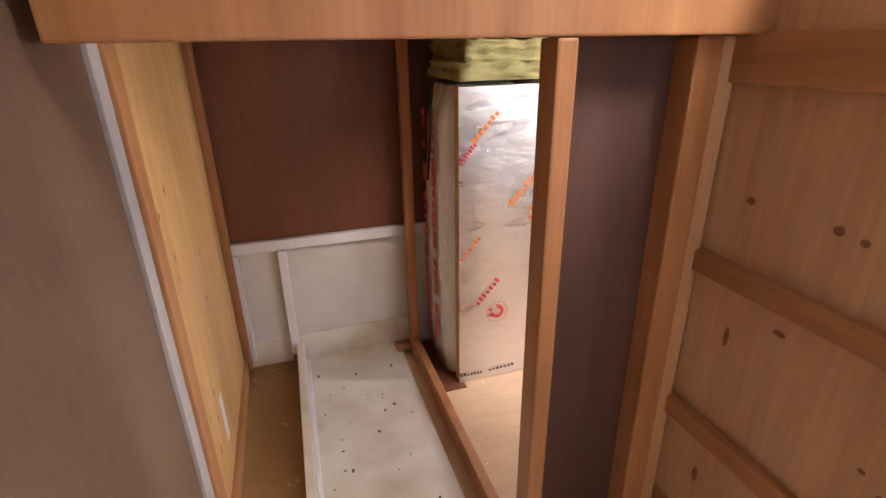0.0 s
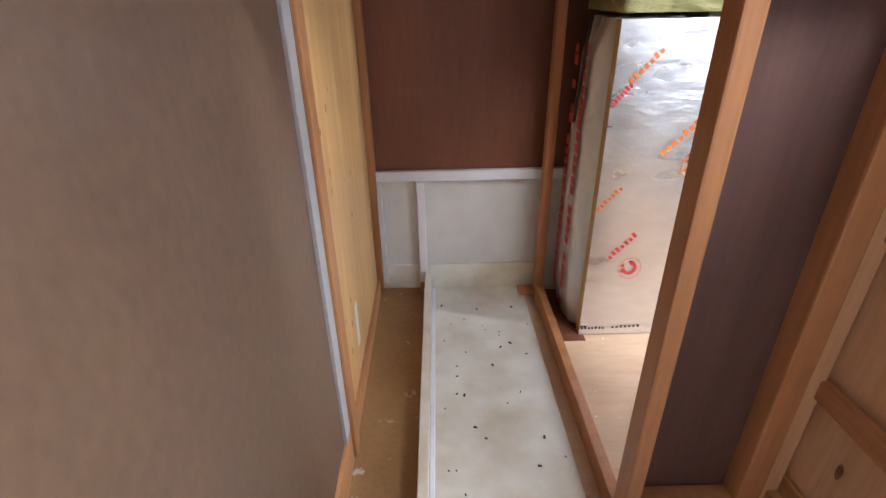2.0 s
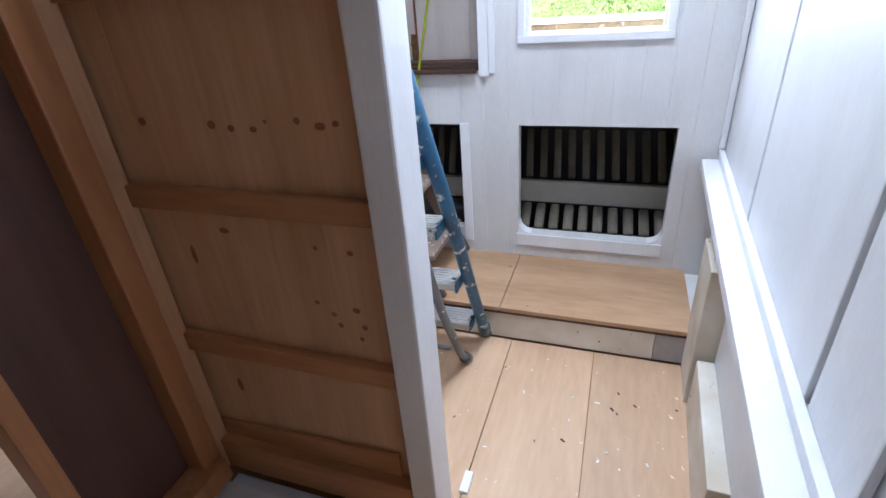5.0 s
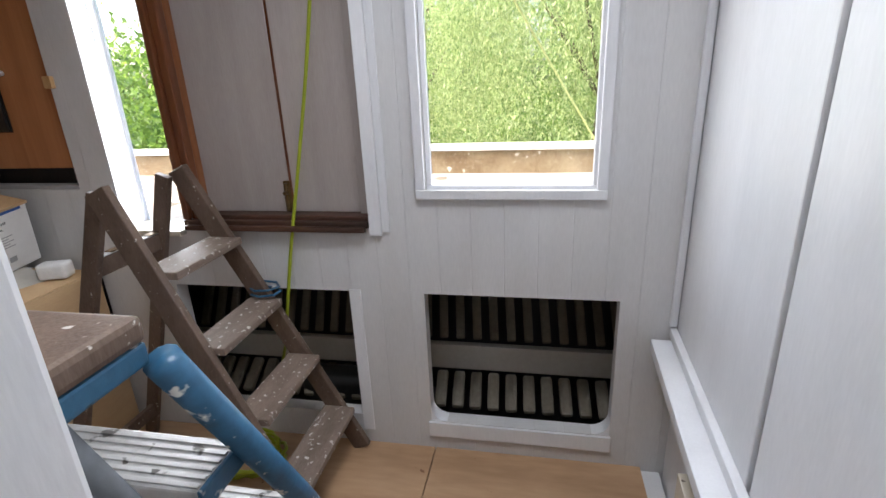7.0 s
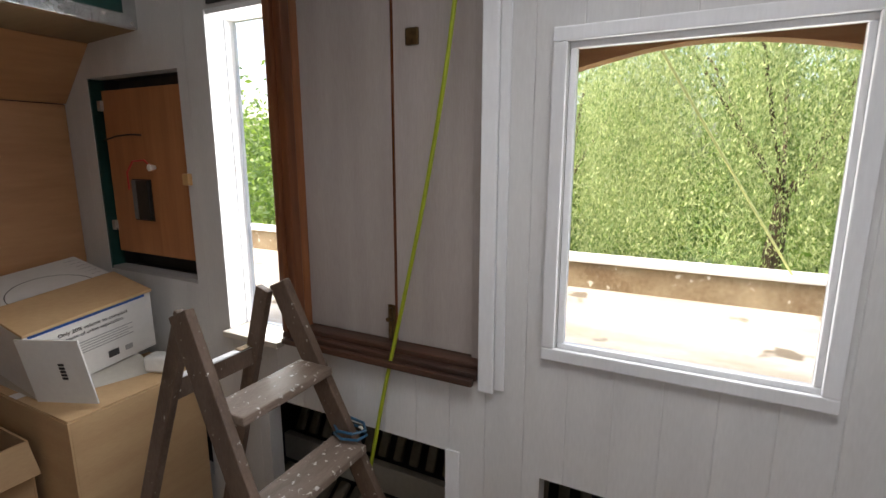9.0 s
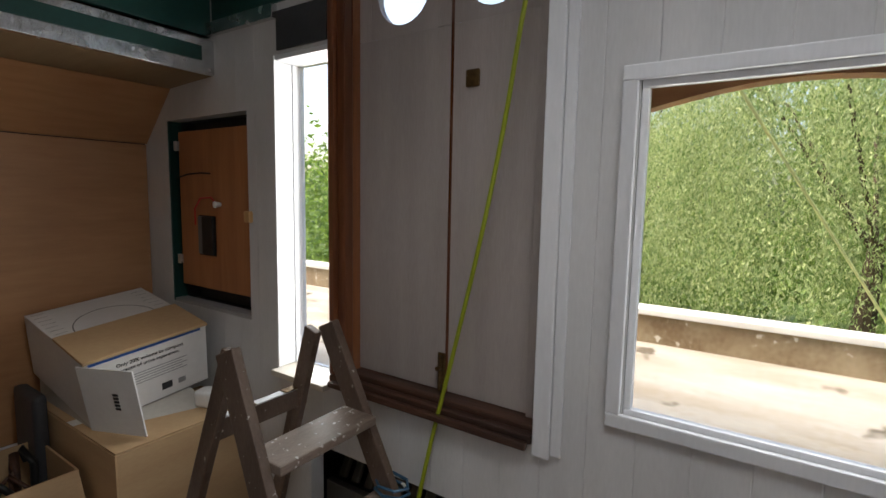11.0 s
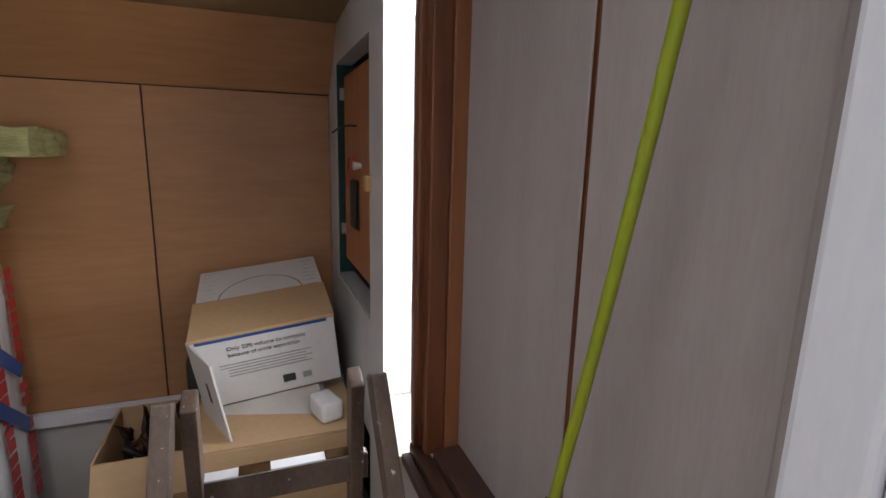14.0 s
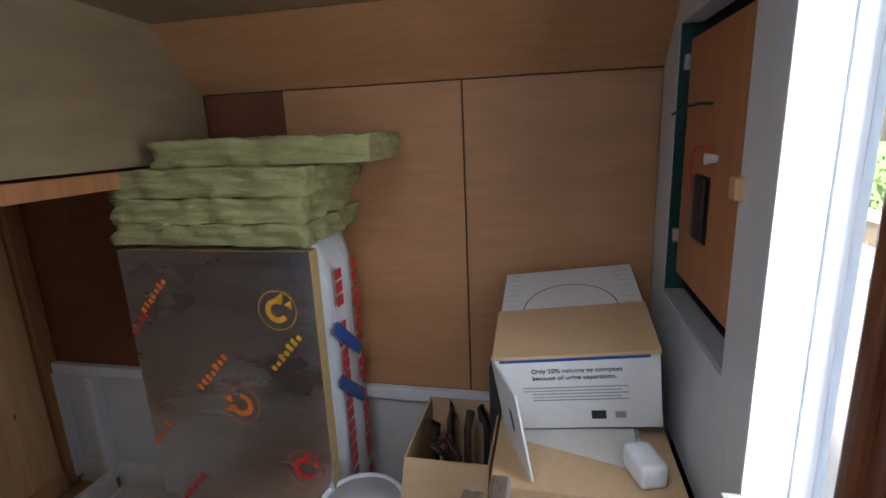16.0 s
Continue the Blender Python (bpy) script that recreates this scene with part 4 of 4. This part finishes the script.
# ---- wooden step ladder ----
wl = thing("step_ladder", "old wooden step ladder splashed with white paint", "ladder")
tl, tr = Vector((-0.380, -1.105, 1.35)), Vector((-0.092, -1.105, 1.352))
fl, frr = Vector((-0.43, -1.575, STEP)), Vector((-0.035, -1.56, STEP))
for a, b in ((tl, fl), (tr, frr)):
    d = (b - a).normalized()
    part("stile", bar(a - d * 0.005, b - Vector((0, 0, -0.006)), 0.024, 0.062, 0.004, (0, 1, 0.4)), LADDERWOOD, wl, "paint-splashed stile")
for a, b in ((tl + Vector((0.026, 0.03, -0.01)), Vector((-0.40, -0.73, STEP + 0.006))), (tr + Vector((-0.026, 0.03, -0.01)), Vector((-0.07, -0.73, STEP + 0.006)))):
    part("rear_leg", bar(a, b, 0.022, 0.045, 0.004, (0, 1, 0.4)), LADDERWOOD, wl, "dark rear leg")
for k, z in enumerate((1.135, 0.93, 0.725, 0.52)):
    f = (1.365 - z) / (1.365 - STEP)
    a, b = tl.lerp(fl, f), tr.lerp(frr, f)
    part("tread", block(a.x + 0.012, b.x - 0.012, a.y - 0.06, a.y + 0.05, z - 0.011, z + 0.011, 0.004), STEPWOOD, wl, "worn paint-spotted tread")
part("rear_rail", bar((-0.365, -1.0, 1.135), (-0.085, -1.0, 1.135), 0.02, 0.05, 0.003), LADDERWOOD, wl)
part("rail_top", block(-0.36, -0.09, -1.012, -0.988, 1.161, 1.165, 0.001), WHITE, wl, "white painted top edge")
part("lower_rail", bar((-0.385, -0.78, 0.47), (-0.08, -0.78, 0.47), 0.018, 0.045, 0.003), LADDERWOOD, wl)
for x in (-0.30, -0.16):
    part("hinge", block(x, x + 0.05, -1.015, -0.99, 1.1652, 1.168, 0.001), BRASS, wl, "small hinge")
part("blue_string", tube([(-0.075 + 0.03 * math.cos(k), -1.31 + 0.05 * math.sin(k), 0.945 + 0.003 * k) for k in range(14)], 0.004, 6), BLUEPAINT, wl, "blue string tied round the stile")

# ---- blue folded metal ladder leaning on the partition ----
bl = thing("folding_ladder", "blue paint-splashed metal step ladder, folded, leaning on the partition", "ladder")
for yy in (-1.757, -1.38):
    st = part("stile", tube([(-0.43, yy, 0.225), (-0.475, yy, 0.30), (-0.77, yy, 0.905), (-0.98, yy, 1.304)], 0.021, 12), BLUEPAINT, bl, "blue tube stile with white splashes", True)
    part("foot", tube([(-0.418, yy, 0.201), (-0.445, yy, 0.255)], 0.026, 12), GREYTUBE, st, "rubber foot", True)
    rl = part("rear_leg", tube([(-0.60, yy + 0.03, 0.215), (-0.66, yy + 0.03, 0.29), (-0.80, yy + 0.03, 0.56), (-1.02, yy + 0.03, 1.10), (-1.10, yy + 0.03, 1.325)], 0.014, 10), GREYTUBE, bl, "grey tube rear leg", True)
    part("foot", tube([(-0.585, yy + 0.03, 0.201), (-0.615, yy + 0.03, 0.235)], 0.022, 12), GREYTUBE, rl, "rubber foot", True)
for x, z in ((-0.49, 0.35), (-0.615, 0.60), (-0.75, 0.865), (-0.875, 1.09)):
    trd = part("tread", block(x - 0.085, x + 0.012, -1.737, -1.40, z - 0.018, z + 0.006, 0.004), ALU, bl, "ribbed metal tread")
    for k in range(6):
        part("tread_rib", block(x - 0.08 + 0.015 * k, x - 0.073 + 0.015 * k, -1.734, -1.403, z + 0.0055, z + 0.009, 0.001), ALU, trd)
    part("end_cap", block(x - 0.087, x + 0.014, -1.744, -1.7375, z - 0.026, z + 0.010, 0.003), BLUEPAINT, trd, "blue end cap")
part("platform", block(-1.158, -0.985, -1.752, -1.36, 1.332, 1.362, 0.008), LADDERWOOD, bl, "paint-caked top platform")
part("platform_rim", block(-1.157, -0.987, -1.750, -1.363, 1.305, 1.3315, 0.004), BLUEPAINT, bl, "blue rim under the platform")
part("cross_brace", tube([(-0.70, -1.705, 0.34), (-0.70, -1.33, 0.34)], 0.008, 8), GREYTUBE, bl)

# ---- hanging cable and litter ----
pts = [(0.02, -1.645, 2.41), (0.0, -1.592, 2.09), (0.0, -1.554, 1.854), (0.0, -1.503, 1.60), (0.0, -1.44, 1.334), (-0.02, -1.385, 1.07), (-0.035, -1.335, 0.80), (0.02, -1.28, 0.68), (0.06, -1.2, 0.50), (0.05, -1.15, 0.43)]
smooth_pts = []
for i in range(len(pts) - 1):
    p0, p1, p2, p3 = (Vector(pts[max(0, min(len(pts) - 1, i + k))]) for k in (-1, 0, 1, 2))
    for k in range(6):
        u = k / 6
        smooth_pts.append(0.5 * ((2 * p1) + (p2 - p0) * u + (2 * p0 - 5 * p1 + 4 * p2 - p3) * u * u + (3 * p1 - p0 - 3 * p2 + p3) * u ** 3))
tagged(obj("hanging_cable", tube(smooth_pts, 0.0055, 10), CABLE, smooth=True), "yellow-green cable hanging down in front of the doors", "cable")
r6 = random.Random(6)
coil = [(-0.17 + (0.09 + 0.02 * math.sin(k * 0.7)) * math.cos(k * 0.45), -1.20 + (0.12 + 0.02 * math.cos(k * 0.3)) * math.sin(k * 0.45), STEP + 0.008 + 0.05 * abs(math.sin(k * 0.37))) for k in range(80)]
tagged(obj("coiled_cable", tube(coil, 0.006, 6), CABLE, smooth=True), "yellow-green cable coiled on the platform", "cable")
tagged(obj("black_bag", block(0.14, 0.26, -1.53, -1.25, 0.242, 0.50, 0.035), BLACK, smooth=True), "black plastic bag inside the low opening", "bag")
for k in range(30):
    a, b = r6.uniform(-1.15, -0.45), r6.uniform(-2.46, -1.75)
    s = r6.uniform(0.002, 0.0055)
    tagged(obj("wood_chip", block(-s * r6.uniform(0.8, 2.5), s, -s * 0.6, s * 0.6, 0, 0.002, 0, turn=pose(a, b, FLOOR + 0.0004, 0, 0, r6.uniform(0, 180))), WHITECARD if k % 3 else DARKSILL), "small chip of wood litter on the floor", "litter", "floor litter")
for k in range(40):
    a, b = r6.uniform(-2.09, -1.74), r6.uniform(-1.6, -0.05)
    s = r6.uniform(0.002, 0.006)
    tagged(obj("dirt_crumb", block(-s * 1.5, s, -s * 0.7, s * 0.7, 0, 0.002, 0, turn=pose(a, b, HALL + 0.0004, 0, 0, r6.uniform(0, 180))), DARKSILL), "dark crumb of dirt on the hall floor", "litter", "hall litter")
tagged(obj("wood_offcut", block(-1.13, -1.06, -1.885, -1.86, FLOOR + 0.0005, FLOOR + 0.012, 0.002), WHITE), "white painted offcut lying on the plywood floor", "offcut")

# ---- outside: cabin-top deck, low bulwark, trees ----
structure("ground", block(-60, 60, -60, 60, -1.6, -1.5, 0), GRASS, "grassy bank reaching to the distance", "ground")
deck = structure("deck", block(0.53, 1.22, -9, 7, 0.95, 1.085, 0), CONCRETE, "weathered pale deck outside the windows", "deck")
part("inner_deck", block(0.09, 0.53, -9, 7, 1.08, 1.1, 0), CONCRETE, deck)
bw = structure("bulwark", block(1.22, 1.30, -9, 7, 0.9, 1.205, 0.006), PARAPET, "low lichen-stained wall round the deck", "wall")
part("coping", block(1.205, 1.32, -9, 7, 1.206, 1.232, 0.005), COPING, bw, "whitewashed coping")


def leaves(name, centers, size, material, parent, seed, droop=0.0):
    r = np.random.default_rng(seed)
    n = len(centers)
    a = r.normal(size=(n, 3))
    if droop:
        a = a * (0.45, 0.45, 0.25) + (0, 0, -droop)
    a /= np.linalg.norm(a, axis=1)[:, None]
    b = np.cross(a, r.normal(size=(n, 3)))
    b /= np.linalg.norm(b, axis=1)[:, None]
    ln = size * r.uniform(0.7, 1.4, (n, 1))
    wd = ln * (0.26 if droop else 0.5)
    c = centers
    v = np.stack([c - a * ln, c + b * wd, c + a * ln, c - b * wd], 1).reshape(-1, 3)
    me = bpy.data.meshes.new(name)
    me.from_pydata(v.tolist(), [], np.arange(4 * n).reshape(-1, 4).tolist())
    me.materials.append(material)
    ob = new(name, me)
    ob.parent = parent
    return tagged(ob, kind="stuff")


def willow(x, y, z, high, spread, seed, strands=900):
    r = np.random.default_rng(seed)
    t = thing("willow_tree", "weeping tree with long hanging green branches", "tree")
    part("trunk", tube([(x, y, z), (x + 0.05, y + 0.05, z + high * 0.25), (x, y, z + high * 0.46)], [0.18, 0.14, 0.09]), BARK, t)
    for k in range(7):
        a = k * 0.9
        part("limb", tube([(x, y, z + high * 0.45), (x + 0.5 * spread * math.cos(a), y + 0.5 * spread * math.sin(a), z + high * 0.8), (x + 0.85 * spread * math.cos(a), y + 0.85 * spread * math.sin(a), z + high * 0.84)], [0.035, 0.02, 0.01], 6), BARK, t)
    pts = []
    tufts = [(r.uniform(0, math.tau), spread * math.sqrt(r.uniform(0.05, 1)), r.uniform(0.35, 0.9), r.normal() * 0.45) for k in range(70)]
    for k in range(strands):
        ta, tq, tl_, tz = tufts[r.integers(0, 70)]
        a, q = ta + r.normal() * 0.11, min(spread, max(0.1, tq + r.normal() * 0.2))
        top = z + high * (0.72 + 0.28 * math.sqrt(max(0, 1 - (q / spread) ** 2))) + r.normal() * 0.2 + tz
        ln = high * tl_ * r.uniform(0.75, 1.05)
        m = int(ln / 0.033)
        s = np.linspace(0, 1, m)
        sw = r.normal(size=2) * 0.12
        p = np.stack([x + q * math.cos(a) * (1 + 0.10 * s) + sw[0] * s, y + q * math.sin(a) * (1 + 0.10 * s) + sw[1] * s, top - ln * s], 1)
        pts.append(p + r.normal(size=p.shape) * 0.045)
    n = strands * 9
    d = r.normal(size=(n, 3))
    d /= np.linalg.norm(d, axis=1)[:, None]
    d[:, 2] = np.abs(d[:, 2])
    dome = d * (r.uniform(0.5, 1.0, (n, 1)) ** 0.4) * (spread, spread, high * 0.32) + (x, y, z + high * 0.68)
    pts.append(dome + r.normal(size=dome.shape) * 0.12)
    leaves("crown", np.concatenate(pts), 0.023, WILLOW, t, seed, 0.8)


def shrub(x, y, z, rx, ry, rz, n, material, seed, label, size=0.05):
    r = np.random.default_rng(seed)
    t = thing("shrub", label, "shrub")
    for k in range(5):
        a = k * 1.3
        part("stem", tube([(x, y, z), (x + 0.3 * rx * math.cos(a), y + 0.3 * ry * math.sin(a), z + rz * 0.6), (x + 0.6 * rx * math.cos(a), y + 0.6 * ry * math.sin(a), z + rz * 1.2)], [0.05, 0.03, 0.012], 6), BARK, t)
    clumps = r.normal(size=(60, 3)) * (rx * 0.45, ry * 0.45, rz * 0.38) + (x, y, z + rz * 0.85)
    pick = clumps[r.integers(0, 60, n)]
    leaves("crown", pick + r.normal(size=(n, 3)) * 0.3 * min(rx, rz) * 0.75, size, material, t, seed)


willow(6.8, -3.1, -1.5, 5.7, 2.6, 1, 2400)
willow(9.5, 0.4, -1.5, 5.6, 2.4, 2, 700)
shrub(6.4, -6.6, -1.5, 1.7, 1.6, 3.1, 22000, PALEBUSH, 3, "pale green leafy shrub beyond the deck")
shrub(6.8, 1.9, -1.5, 1.6, 1.8, 2.0, 15000, BUSH, 5, "dark green leafy shrub beyond the deck")
shrub(5.0, 4.2, -1.5, 1.8, 2.2, 1.9, 15000, BUSH, 6, "dark green leafy shrub beyond the deck")
shrub(4.4, -4.6, -1.5, 0.9, 2.0, 1.5, 15000, BUSH, 7, "bright low leafy shrub beyond the deck", 0.04)
shrub(13.0, -6.0, -1.5, 2.4, 5.0, 3.4, 26000, BUSH, 9, "tall dense leafy thicket in the distance", 0.10)
shrub(14.0, 3.0, -1.5, 2.4, 5.0, 2.9, 26000, BUSH, 10, "tall dense leafy thicket in the distance", 0.10)
shrub(12.0, 10.5, -1.5, 2.4, 4.0, 2.5, 16000, BUSH, 11, "tall dense leafy thicket in the distance", 0.10)
ln = tagged(obj("rope", tube([(0.12, -1.609, 2.53), (1.30, -2.484, 1.16)], 0.005, 8), ROPE), "taut pale green mooring line outside the window", "rope")
